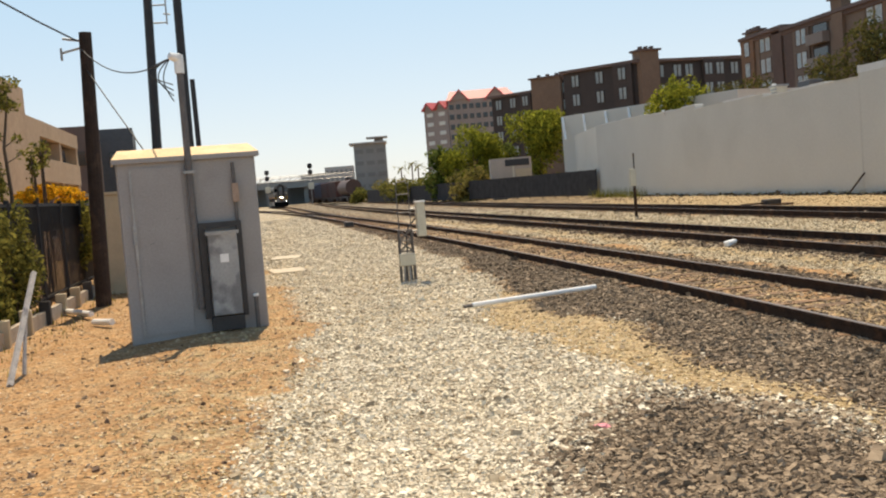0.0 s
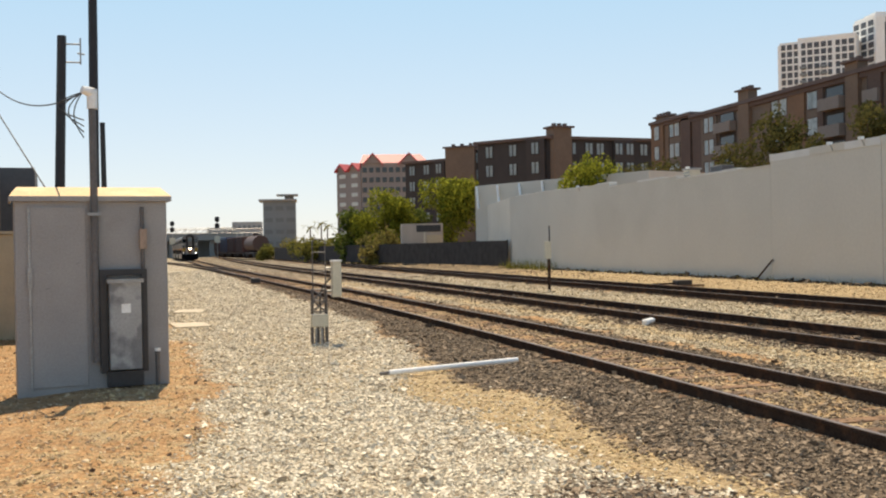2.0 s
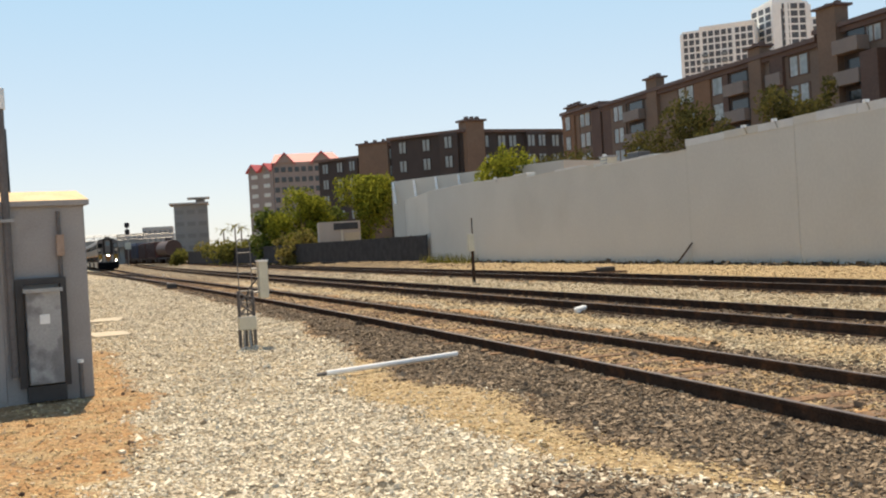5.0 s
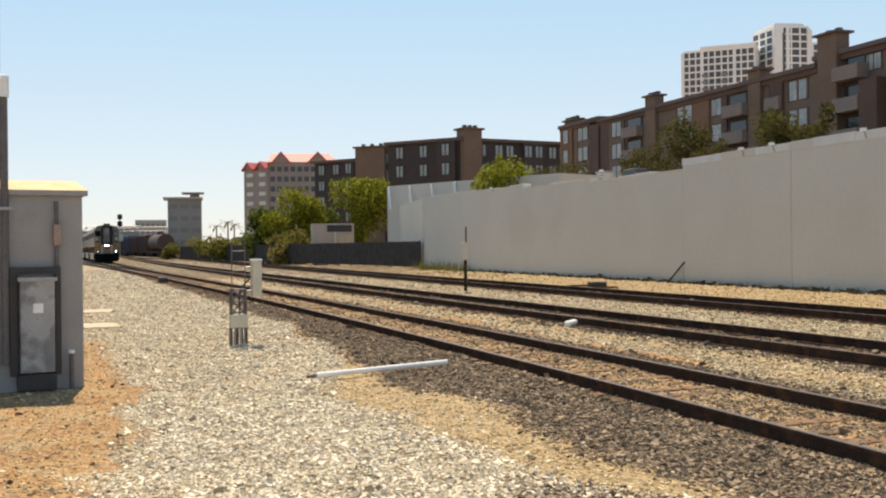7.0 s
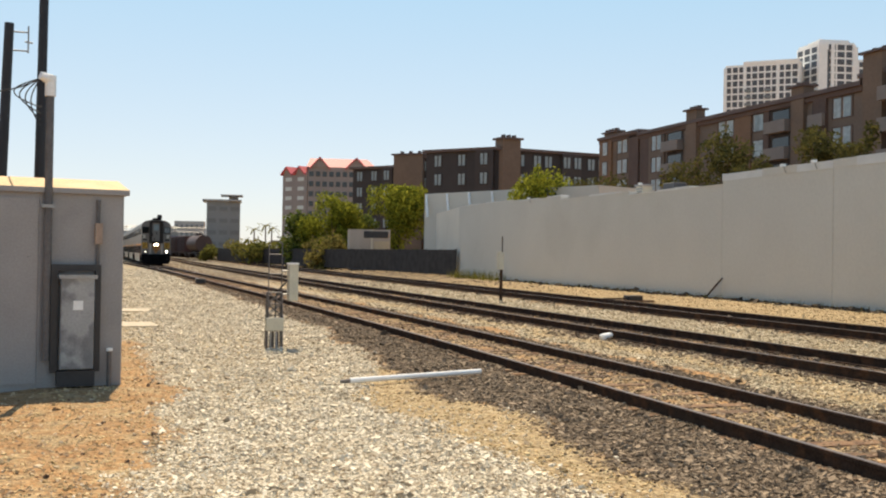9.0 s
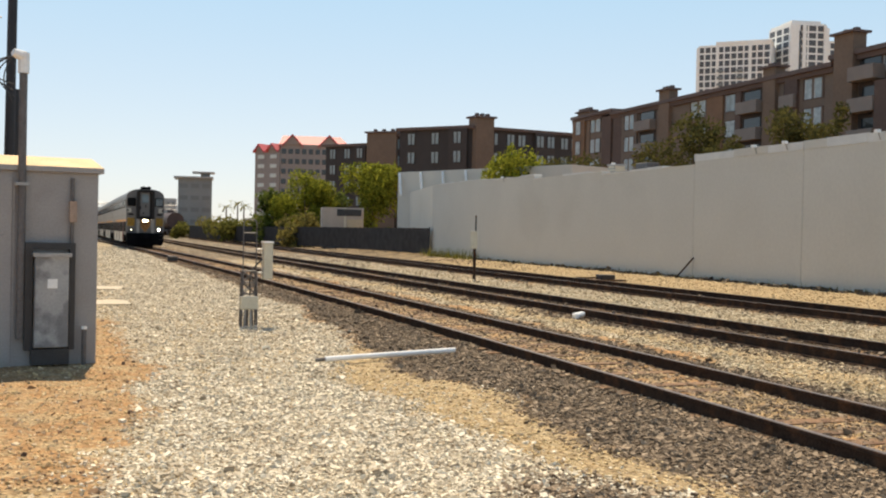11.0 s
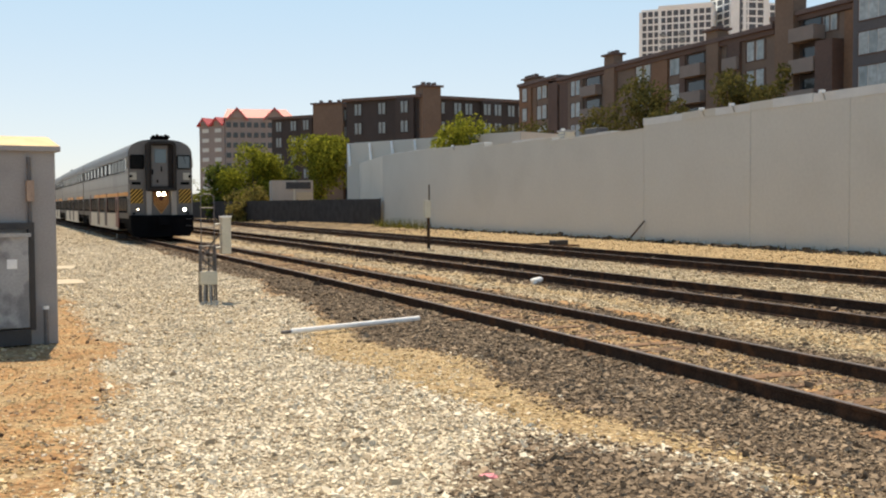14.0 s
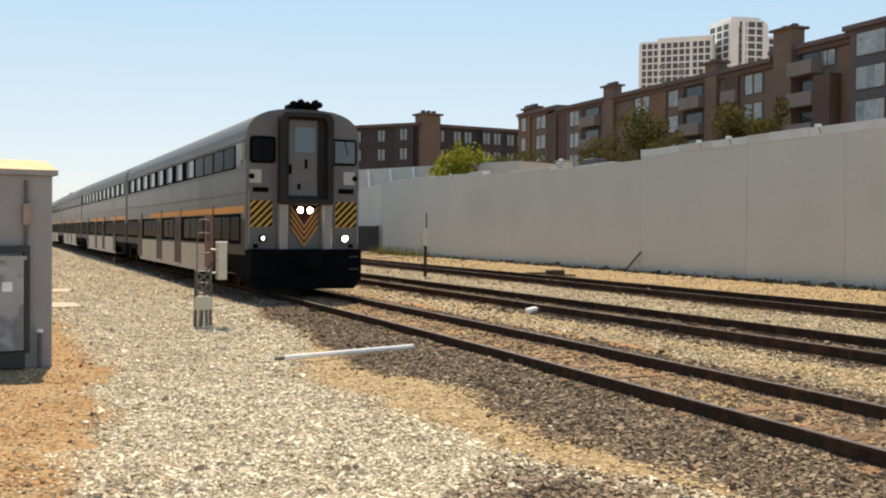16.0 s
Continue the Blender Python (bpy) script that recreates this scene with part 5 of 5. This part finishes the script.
        part("chevron", bm, CHEVRON, ch)
    # pilot and coupler
    pl = part("pilot", hull(bmesh.new(), -0.35, 0.9, [(1.5, 1.17), (-1.5, 1.17), (-1.5, 0.42), (-1.3, 0.12), (1.3, 0.12), (1.5, 0.42)]), BLACK, c, "black pilot plate", bevel=0.05)
    part("coupler", boxes((-0.16, -0.85, 0.7, 0.16, -0.3, 1.0), (-0.24, -0.95, 0.66, 0.24, -0.75, 1.04)), BLACK, pl, bevel=0.03)
    part("hose", rods([((-0.6, -0.45, 0.85), (-0.66, -0.6, 0.35))], 0.03, 6), BLACK, pl)
    part("hose", rods([((0.5, -0.45, 0.85), (0.55, -0.6, 0.35))], 0.03, 6), BLACK, pl)
    part("step", boxes((1.15, -0.42, 0.62, 1.4, -0.3, 0.66)), DARKSTEEL, pl)
    part("step", boxes((1.15, -0.42, 0.95, 1.4, -0.3, 0.99)), DARKSTEEL, pl)
    part("uncoupling_lever", rods([((-1.3, -0.4, 1.05), (1.3, -0.4, 1.05))], 0.02, 6), BLACK, pl)
    # horns and beacon
    hn = part("horn", rods([((x, 0.5, 4.98 + 0.03 * (i % 2)), (x + 0.04, -0.05 - 0.1 * (i % 2), 4.99 + 0.04 * (i % 2))) for i, x in enumerate((-0.36, -0.2, 0.0, 0.2, 0.32))], 0.05, 8), BLACK, c)
    part("bell", rods([((x, -0.2 - 0.1 * (i % 2), 4.99 + 0.04 * (i % 2)), (x, -0.05 - 0.1 * (i % 2), 4.99 + 0.04 * (i % 2))) for i, x in enumerate((-0.34, -0.17, 0.03, 0.23, 0.36))], 0.085, 10), BLACK, hn)
    part("mount", boxes((-0.4, 0.1, 4.8, 0.4, 0.55, 5.0)), BLACK, hn)
    part("beacon", rods([((0.05, 0.3, 4.88), (0.05, 0.3, 5.02))], 0.13, 12), BEACON, c)


cab_car = coach("grey bi-level cab car with hazard plates and lit headlamps", True)
cab_front(cab_car)
cab_car.scale = (SIZE, SIZE, SIZE)
coach_a = coach("grey bi-level passenger coach with an orange stripe and cream skirt")
coach_a.scale = (SIZE, SIZE, SIZE)
COACHES = [cab_car, coach_a] + [copy_thing(coach_a, Matrix()) for _ in range(3)]


# ---------------------------------------------------------------- plants
def leaf_material(name, col, var=0.6, through=0.45):
    m = bpy.data.materials.new(name)
    m.use_nodes = True
    nt = m.node_tree
    nt.nodes.remove(nt.nodes["Principled BSDF"])
    out = nt.nodes["Material Output"]
    geo = nt.nodes.new("ShaderNodeNewGeometry")
    ramp = nt.nodes.new("ShaderNodeMixRGB")
    ramp.inputs[1].default_value = (*[c * (1 - var) for c in col], 1)
    ramp.inputs[2].default_value = (*[min(1, c * (1 + var)) for c in (col[0] * 1.15, col[1], col[2] * 0.7)], 1)
    nt.links.new(geo.outputs["Random Per Island"], ramp.inputs[0])
    d, t, mx = nt.nodes.new("ShaderNodeBsdfDiffuse"), nt.nodes.new("ShaderNodeBsdfTranslucent"), nt.nodes.new("ShaderNodeMixShader")
    mx.inputs[0].default_value = through
    nt.links.new(ramp.outputs[0], d.inputs[0]), nt.links.new(ramp.outputs[0], t.inputs[0])
    nt.links.new(d.outputs[0], mx.inputs[1]), nt.links.new(t.outputs[0], mx.inputs[2]), nt.links.new(mx.outputs[0], out.inputs[0])
    return m


LEAF_BRIGHT = leaf_material("leaf_yellow_green", (0.2, 0.235, 0.045))
LEAF_GREEN = leaf_material("leaf_green", (0.1, 0.14, 0.045))
LEAF_DULL = leaf_material("leaf_dull_green", (0.1, 0.105, 0.048), 0.4, 0.35)
LEAF_OLIVE = leaf_material("leaf_olive", (0.15, 0.16, 0.055), through=0.45)
LEAF_YELLOW = leaf_material("leaf_yellow", (0.5, 0.3, 0.03))
LEAF_CREEPER = leaf_material("leaf_creeper", (0.155, 0.165, 0.06), 0.7)
LEAF_DRY = leaf_material("leaf_dry", (0.2, 0.19, 0.08))
BARK = mat("bark", (0.12, 0.085, 0.06), 0.9, 0.3, 6, 0.5)


def leaves(blobs, count, size, seed):
    """Bent leaf cards spread through lumpy ellipsoids, thickest towards their rims."""
    rng = np.random.RandomState(seed)
    vol = np.array([b[3] * b[4] * b[5] for b in blobs]) ** 0.75
    pick = rng.choice(len(blobs), count, p=vol / vol.sum())
    d = rng.normal(size=(count, 3))
    d /= np.linalg.norm(d, axis=1)[:, None]
    rad = rng.uniform(0.25, 1.0, count) ** 0.55 * (1 + 0.16 * np.sin(5 * d[:, 0] + seed) * np.cos(4 * d[:, 2] + 2 * d[:, 1]))
    B = np.array(blobs)[pick]
    c = B[:, :3] + d * rad[:, None] * B[:, 3:6]
    u = rng.normal(size=(count, 3))
    u /= np.linalg.norm(u, axis=1)[:, None]
    v = np.cross(u, rng.normal(size=(count, 3)))
    v /= np.linalg.norm(v, axis=1)[:, None]
    w = np.cross(u, v)
    s = (size * rng.uniform(0.6, 1.4, count))[:, None]
    pts = np.stack([c - u * s, c + v * s * 0.45 + w * s * 0.12, c + u * s, c - v * s * 0.45 + w * s * 0.12], 1).reshape(-1, 3)
    faces = [f for i in range(count) for f in ((4 * i, 4 * i + 1, 4 * i + 2), (4 * i, 4 * i + 2, 4 * i + 3))]
    return pts.tolist(), faces


def tree(x, y, z, h, w, label, leaf, seed, count=3000, size=0.2, trunk=0.3, name="tree"):
    rng = random.Random(seed)
    t = empty(name, Matrix.Translation((x, y, z)), label, "tree")
    bm = bmesh.new()
    rod(bm, (0, 0, -0.3), (0.1, 0, h * 0.5), h * 0.022, h * 0.013, 8)
    blobs = []
    for i in range(14):
        a, up = rng.uniform(0, 6.28), rng.uniform(trunk, 0.86)
        reach = w * 0.36 * (1.15 - abs(up - 0.55)) * rng.uniform(0.45, 1.05)
        px, py, pz = reach * math.cos(a), reach * math.sin(a), h * up
        rod(bm, (0.05, 0, h * min(0.5, up * 0.6)), (px, py, pz), h * 0.01, h * 0.004, 5)
        r = w * rng.uniform(0.2, 0.3)
        blobs.append((px, py, pz, r, r, r * rng.uniform(0.8, 1.15)))
    blobs.append((0, 0, h * 0.9, w * 0.14, w * 0.14, h * 0.1))
    part("trunk", bm, BARK, t)
    raw("crown", *leaves(blobs, count, size, seed), leaf, t)
    return t


tree(19.4, 108.5, 0.3, 7.4, 6.4, "broad green street tree behind the dark fence", LEAF_BRIGHT, 1, 10000, 0.17, 0.06)
tree(25.0, 102.5, 0.3, 8.5, 6.6, "yellow-green street tree in full leaf", LEAF_BRIGHT, 2, 11000, 0.17, 0.06)
tree(16.6, 112.5, 0.3, 5.6, 4.6, "dark green tree behind the fence", LEAF_GREEN, 3, 5000, 0.2, 0.1)
tree(22.0, 110.5, 0.3, 6.2, 4.6, "dark green tree between two brighter ones", LEAF_GREEN, 4, 5000, 0.2, 0.1)
tree(27.6, 71.0, 0.3, 8.1, 4.9, "bright yellow-green tree rising behind the white wall", LEAF_BRIGHT, 5, 7000, 0.15, 0.3)
for i, (x, y, top, w) in enumerate(((50, 126, 11.4, 8), (50, 115, 10.8, 8), (50, 107, 10.4, 7), (52, 92, 11.4, 7), (52, 86.5, 13.9, 6.0), (52, 80.5, 10.8, 5.5), (52, 73.0, 12.4, 6.0), (52, 69.5, 10.6, 5.5), (52, 66.3, 12.0, 4.5))):
    tree(x, y, 0.4, top, w, "dull olive tree in front of the brown apartments", LEAF_DULL, 20 + i, 5200, 0.2, 0.2)
for i, (x, y, h, w) in enumerate(((17.2, 101, 3.0, 4.0), (14.6, 128, 2.0, 4.4), (14.0, 142, 2.2, 4.4), (15.5, 150, 2.7, 5), (17, 135, 2.9, 5), (19.5, 118, 2.8, 5), (15.0, 170, 2.8, 5), (11.5, 172, 2.2, 3.6))):
    tree(x, y, 0.3, h, w, "low shrub along the dark fence", LEAF_OLIVE if i % 3 else LEAF_DRY, 50 + i, 1500, 0.2, 0.02, "shrub")
for x, y, h in ((29.0, 249, 7.8), (30.8, 252, 7.2), (27.0, 255, 7.0)):
    p = empty("palm_tree", Matrix.Translation((x, y, 0)), "small far palm tree", "tree", "far palms")
    part("trunk", rod(bmesh.new(), (0, 0, -0.2), (0, 0, h), 0.2, 0.16, 7), BARK, p)
    bm = bmesh.new()
    for k in range(14):
        a, tilt = k * 2.4, 0.9 - 0.12 * (k % 9)
        q = [Vector((math.cos(a) * r, math.sin(a) * r, h + r * tilt - 0.28 * r * r)) for r in (0, 0.8, 1.6, 2.2)]
        for m0, m1 in zip(q, q[1:]):
            s = Vector((-math.sin(a), math.cos(a), 0.1)) * 0.22
            bm.faces.new([bm.verts.new(v) for v in (m0 - s, m0 + s, m1 + s * 0.7, m1 - s * 0.7)])
    part("frond_crown", bm, LEAF_OLIVE, p)

# creepers and shrubs on the left fence
for i, (x, y, z, rx, ry, rz, n, leaf, lab) in enumerate((
        (-4.75, 18.4, 1.1, 0.55, 1.4, 1.2, 5600, LEAF_CREEPER, "dense green creeper covering the iron fence"),
        (-4.7, 16.4, 0.95, 0.55, 1.2, 1.0, 4600, LEAF_CREEPER, "dense green creeper spilling over the fence foot"),
        (-5.2, 18.9, 2.4, 0.45, 1.3, 0.6, 2400, LEAF_CREEPER, "olive creeper climbing above the fence"),
        (-5.15, 29.6, 1.3, 0.4, 1.4, 1.0, 2200, LEAF_GREEN, "green creeper on the far end of the fence"),
        (-5.1, 20.6, 1.5, 0.45, 1.1, 0.9, 2600, LEAF_CREEPER, "green creeper with gaps on the iron fence"),
        (-5.05, 26.8, 1.35, 0.4, 1.0, 0.8, 2400, LEAF_OLIVE, "olive creeper beside the brown pole"),
        (-5.2, 23.0, 2.35, 0.4, 1.2, 0.28, 1600, LEAF_YELLOW, "yellow flowering creeper along the fence top"),
        (-5.3, 27.2, 2.3, 0.4, 1.3, 0.3, 1600, LEAF_YELLOW, "orange-yellow creeper along the fence top"),
        (-5.25, 19.6, 3.0, 0.3, 0.3, 0.5, 110, LEAF_CREEPER, "thin climbing shoots standing above the fence"),
        (-5.02, 22.4, 2.95, 0.2, 0.25, 0.42, 130, LEAF_CREEPER, "thin leafy shoot arching over the fence"),
        (-5.0, 23.2, 3.2, 0.26, 0.3, 0.3, 170, LEAF_CREEPER, "thin leafy shoots above the fence"))):
    c = empty("creeper", Matrix.Translation((x, y, z)), lab, "plant")
    rng = random.Random(90 + i)
    blobs = [(rng.uniform(-0.3, 0.3) * rx, rng.uniform(-0.8, 0.8) * ry, rng.uniform(-0.7, 0.7) * rz, rx * 0.6, ry * 0.42, rz * 0.45) for _ in range(9)]
    raw("foliage", *leaves(blobs, n, 0.055, 90 + i), leaf, c)
    part("stem", rods([((rng.uniform(-0.1, 0.1), 0.6 * ry * rng.uniform(-1, 1), -z), (0, 0.5 * ry * rng.uniform(-1, 1), 0.5 * rz)) for _ in range(4)], 0.015, 5), BARK, c)


def sapling(x, y, label, crown, count, seed):
    """A thin crooked stem with a small loose crown and a few leaves down its length."""
    rng = random.Random(seed)
    t = empty("sapling", Matrix.Translation((x, y, 0)), label, "tree")
    stem = [(0, 0, -0.1), (-0.06, 0, 1.2), (0.03, 0, 2.3), (-0.02, 0, 3.2), (crown[0] * 0.6, crown[1], crown[2] - 0.3), crown]
    bm = bmesh.new()
    for k, (p, q) in enumerate(zip(stem, stem[1:])):
        rod(bm, p, q, 0.05 - 0.007 * k, 0.043 - 0.007 * k, 7)
    blobs = [(crown[0] + rng.uniform(-0.28, 0.32), crown[1] + rng.uniform(-0.25, 0.25), crown[2] + rng.uniform(-0.22, 0.25), 0.2, 0.2, 0.15) for _ in range(9)]
    for _ in range(7):
        h = rng.uniform(2.2, 3.7)
        d = rng.choice((-1, 1)) * rng.uniform(0.1, 0.3)
        rod(bm, (0, 0, h - 0.15), (d, rng.uniform(-0.1, 0.1), h), 0.014, 0.006, 5)
        blobs.append((d, 0, h, 0.11, 0.11, 0.1))
    part("trunk", bm, BARK, t)
    raw("crown", *leaves(blobs, count, 0.05, seed), LEAF_CREEPER, t)


sapling(-4.92, 20.0, "thin crooked sapling with a loose leafy top by the fence", (0.14, 0, 4.15), 700, 7)
sapling(-5.35, 18.6, "slender leafy sapling climbing above the creeper", (-0.1, 0, 3.5), 420, 8)


# weeds and dry grass, too many to count
def grass_patch(name, label, box_, n, h, leaf, seed, zf=None):
    rng = np.random.RandomState(seed)
    x0, y0, x1, y1 = box_
    vs, fs = [], []
    for i in range(n):
        x, y = rng.uniform(x0, x1), rng.uniform(y0, y1)
        z = ground_z(x)
        hh = h * rng.uniform(0.4, 1.2)
        a = rng.uniform(0, 6.28)
        dx, dy = 0.012 * math.cos(a) * (1 + h), 0.012 * math.sin(a) * (1 + h)
        lx, ly = rng.normal(0, 0.25 * hh), rng.normal(0, 0.25 * hh)
        k = len(vs)
        vs += [(x - dx, y - dy, z - 0.03), (x + dx, y + dy, z - 0.03), (x + lx, y + ly, z + hh)]
        fs.append((k, k + 1, k + 2))
    return tagged(raw(name, vs, fs, leaf), label, "grass", kind="stuff")


grass_patch("weeds", "dry green weeds at the foot of the white wall", (19.9, 58, 20.8, 68), 420, 0.6, LEAF_OLIVE, 1)
grass_patch("weeds", "sparse dry weeds along the foot of the wall", (20.55, 12, 20.88, 58), 900, 0.2, LEAF_DRY, 2)
grass_patch("weeds", "thin dry stalks in the dirt by the fence", (-4.9, 13, -3.4, 30), 260, 0.13, LEAF_DRY, 3)


# ---------------------------------------------------------------- ties
TIE_MESH = shared_mesh("tie", boxes((-0.98, -0.11, -0.12, 0.98, 0.11, 0.0)), TIE)


def ties(parent, fx, top, y0, y1, step):
    rng = random.Random(5)
    n = int((y1 - y0) / step)
    for i in range(n):
        y = y0 + i * step + rng.uniform(-0.03, 0.03)
        inst("tie", TIE_MESH, parent, pose(fx(y) + rng.uniform(-0.05, 0.05), y, top + rng.uniform(-0.012, 0.006), rng.uniform(-0.6, 0.6), 0, 1.8 + rng.uniform(-1.2, 1.2)))


ties(track_main, main_x, 0.067, 4.0, 90.0, 0.5)


# ---------------------------------------------------------------- loose stones
def stone_material(name, lo, hi, rough=0.9):
    m = bpy.data.materials.new(name)
    m.use_nodes = True
    nt = m.node_tree
    b = nt.nodes["Principled BSDF"]
    b.inputs["Roughness"].default_value, b.inputs["Specular IOR Level"].default_value = rough, 0.2
    geo, mx, nz, mul = nt.nodes.new("ShaderNodeNewGeometry"), nt.nodes.new("ShaderNodeMixRGB"), nt.nodes.new("ShaderNodeTexNoise"), nt.nodes.new("ShaderNodeMixRGB")
    mx.inputs[1].default_value, mx.inputs[2].default_value = (*lo, 1), (*hi, 1)
    nz.inputs["Scale"].default_value = 60
    mul.blend_type, mul.inputs[0].default_value = "OVERLAY", 0.5
    nt.links.new(geo.outputs["Random Per Island"], mx.inputs[0])
    nt.links.new(mx.outputs[0], mul.inputs[1]), nt.links.new(nz.outputs[0], mul.inputs[2]), nt.links.new(mul.outputs[0], b.inputs["Base Color"])
    return m


GX, GY = np.arange(-8, 22.01, 0.1), np.arange(3.5, 100.01, 0.25)
ZONE = np.array([[zones(x, y) for x in GX] for y in GY])


def stones(name, label, n, size, material, layer_no, seed, span, near=4.2, far=34.0, floor=0.5, flat=0.55):
    """Angular crushed stones strewn where the given zone of the ground lies, thicker towards the near end."""
    rng = np.random.RandomState(seed)
    m = n * 12
    y = near * (far / near) ** rng.uniform(size=m)
    x = rng.uniform(-0.75 * y - 1, 0.95 * y + 1)
    ok = (x > span[0]) & (x < span[1])
    x, y = x[ok], y[ok]
    z3 = ZONE[np.clip(((y - 3.5) / 0.25).round().astype(int), 0, len(GY) - 1), np.clip(((x + 8) / 0.1).round().astype(int), 0, len(GX) - 1)]
    if layer_no < 0:
        keep = 1 - z3.max(1)
    else:
        keep = z3[:, layer_no] * (1 - (z3[:, layer_no + 1:].max(1) if layer_no < 2 else 0))
    ok = keep > floor * rng.uniform(0.3, 1.5, len(keep))
    x, y = x[ok][:n], y[ok][:n]
    k = len(x)
    cube = np.array([(a, b, c) for a in (-1, 1) for b in (-1, 1) for c in (-1, 1)], float)
    quads = np.array(((0, 1, 3, 2), (4, 6, 7, 5), (0, 4, 5, 1), (2, 3, 7, 6), (0, 2, 6, 4), (1, 5, 7, 3)))
    s = size * rng.lognormal(0, 0.35, k) * (1 + 0.02 * y)
    p = cube[None] * rng.uniform(0.5, 1.15, (k, 8, 3)) * (rng.uniform(0.6, 1.1, (k, 3)) * (1, 1, flat))[:, None] * s[:, None, None]
    a, b, c = rng.uniform(0, 6.28, k), rng.normal(0, 0.3, k), rng.normal(0, 0.3, k)
    p[..., 2], p[..., 0] = p[..., 2] + p[..., 0] * np.sin(b)[:, None], p[..., 0] - p[..., 2] * np.sin(b)[:, None]
    p[..., 2], p[..., 1] = p[..., 2] + p[..., 1] * np.sin(c)[:, None], p[..., 1] - p[..., 2] * np.sin(c)[:, None]
    ca, sa = np.cos(a)[:, None], np.sin(a)[:, None]
    p[..., 0], p[..., 1] = p[..., 0] * ca - p[..., 1] * sa, p[..., 0] * sa + p[..., 1] * ca
    h = np.array([ground_z(u) + 0.025 * noise.noise(Vector((u * 0.9, v * 0.9, 0))) + 0.012 * noise.noise(Vector((u * 3, v * 3, 4))) for u, v in zip(x, y)])
    p += np.stack([x, y, h + 0.25 * s * flat], 1)[:, None]
    fs = (quads[None] + 8 * np.arange(k)[:, None, None]).reshape(-1, 4)
    return tagged(raw(name, p.reshape(-1, 3).tolist(), fs.tolist(), material), label, "gravel", kind="stuff")


stones("gravel", "pale crushed gravel strewn over the path", 90000, 0.0105, stone_material("gravel_stone", (0.34, 0.265, 0.175), (0.98, 0.89, 0.71)), 0, 1, (-7, 5), 4.2, 100)
stones("ballast", "dark angular railway ballast", 66000, 0.0125, stone_material("ballast_stone", (0.085, 0.06, 0.04), (0.4, 0.305, 0.21)), 2, 2, (1.0, 10), 4.2, 50)
stones("pebbles", "brown pebbles and clods scattered over the dirt", 12000, 0.0085, stone_material("dirt_pebble", (0.24, 0.14, 0.075), (0.76, 0.6, 0.41)), -1, 3, (-6, 3), 4.5, 30, 0.3)
stones("clods", "darker stones lying on the dirt", 420, 0.0125, stone_material("dirt_clod", (0.06, 0.04, 0.03), (0.2, 0.13, 0.09)), -1, 6, (-6, 3), 4.5, 30, 0.3, 0.8)
stones("chippings", "straw coloured chippings on the sandy strip", 15000, 0.008, stone_material("straw_chipping", (0.36, 0.24, 0.11), (0.8, 0.62, 0.36)), 1, 4, (-2, 9), 4.5, 30)
stones("track_gravel", "pale gravel and chippings between the farther tracks", 30000, 0.0115, stone_material("yard_stone", (0.24, 0.18, 0.11), (0.74, 0.62, 0.42)), 0, 7, (7.2, 20), 9.0, 60, 0.4)
stones("track_ballast", "brown ballast along the farther tracks", 9000, 0.018, stone_material("far_ballast", (0.07, 0.052, 0.038), (0.26, 0.2, 0.145)), 2, 8, (8.0, 20), 9.0, 60, 0.35)
stones("litter", "dark leaf litter and clods along the wall foot", 9000, 0.042, stone_material("litter_clod", (0.04, 0.034, 0.028), (0.14, 0.11, 0.08)), 1, 9, (20.5, 20.9), 15.0, 60, 0.2)
stones("sand_chippings", "sandy chippings between the third track and the wall", 9000, 0.012, stone_material("sand_chip", (0.34, 0.24, 0.13), (0.72, 0.56, 0.34)), 1, 11, (16.0, 20.8), 14.0, 60, 0.3)


# ---------------------------------------------------------------- what moves
def front_at(t):
    """How far down the yard the cab's face is."""
    return 26.8 + 12.5 * (16.0 - t)


def motions():
    for k, c in enumerate(COACHES):
        rows = []
        for i in range(33):
            t = i / 2
            y = front_at(t) + k * (CL + 0.25) * SIZE
            x0, x1 = main_x(y), main_x(y + CL * SIZE)
            rows.append((t, pose(x0, y, RAIL1, 0, 0, math.degrees(math.atan2(x0 - x1, CL * SIZE)))))
        walk(c, rows)


motions()
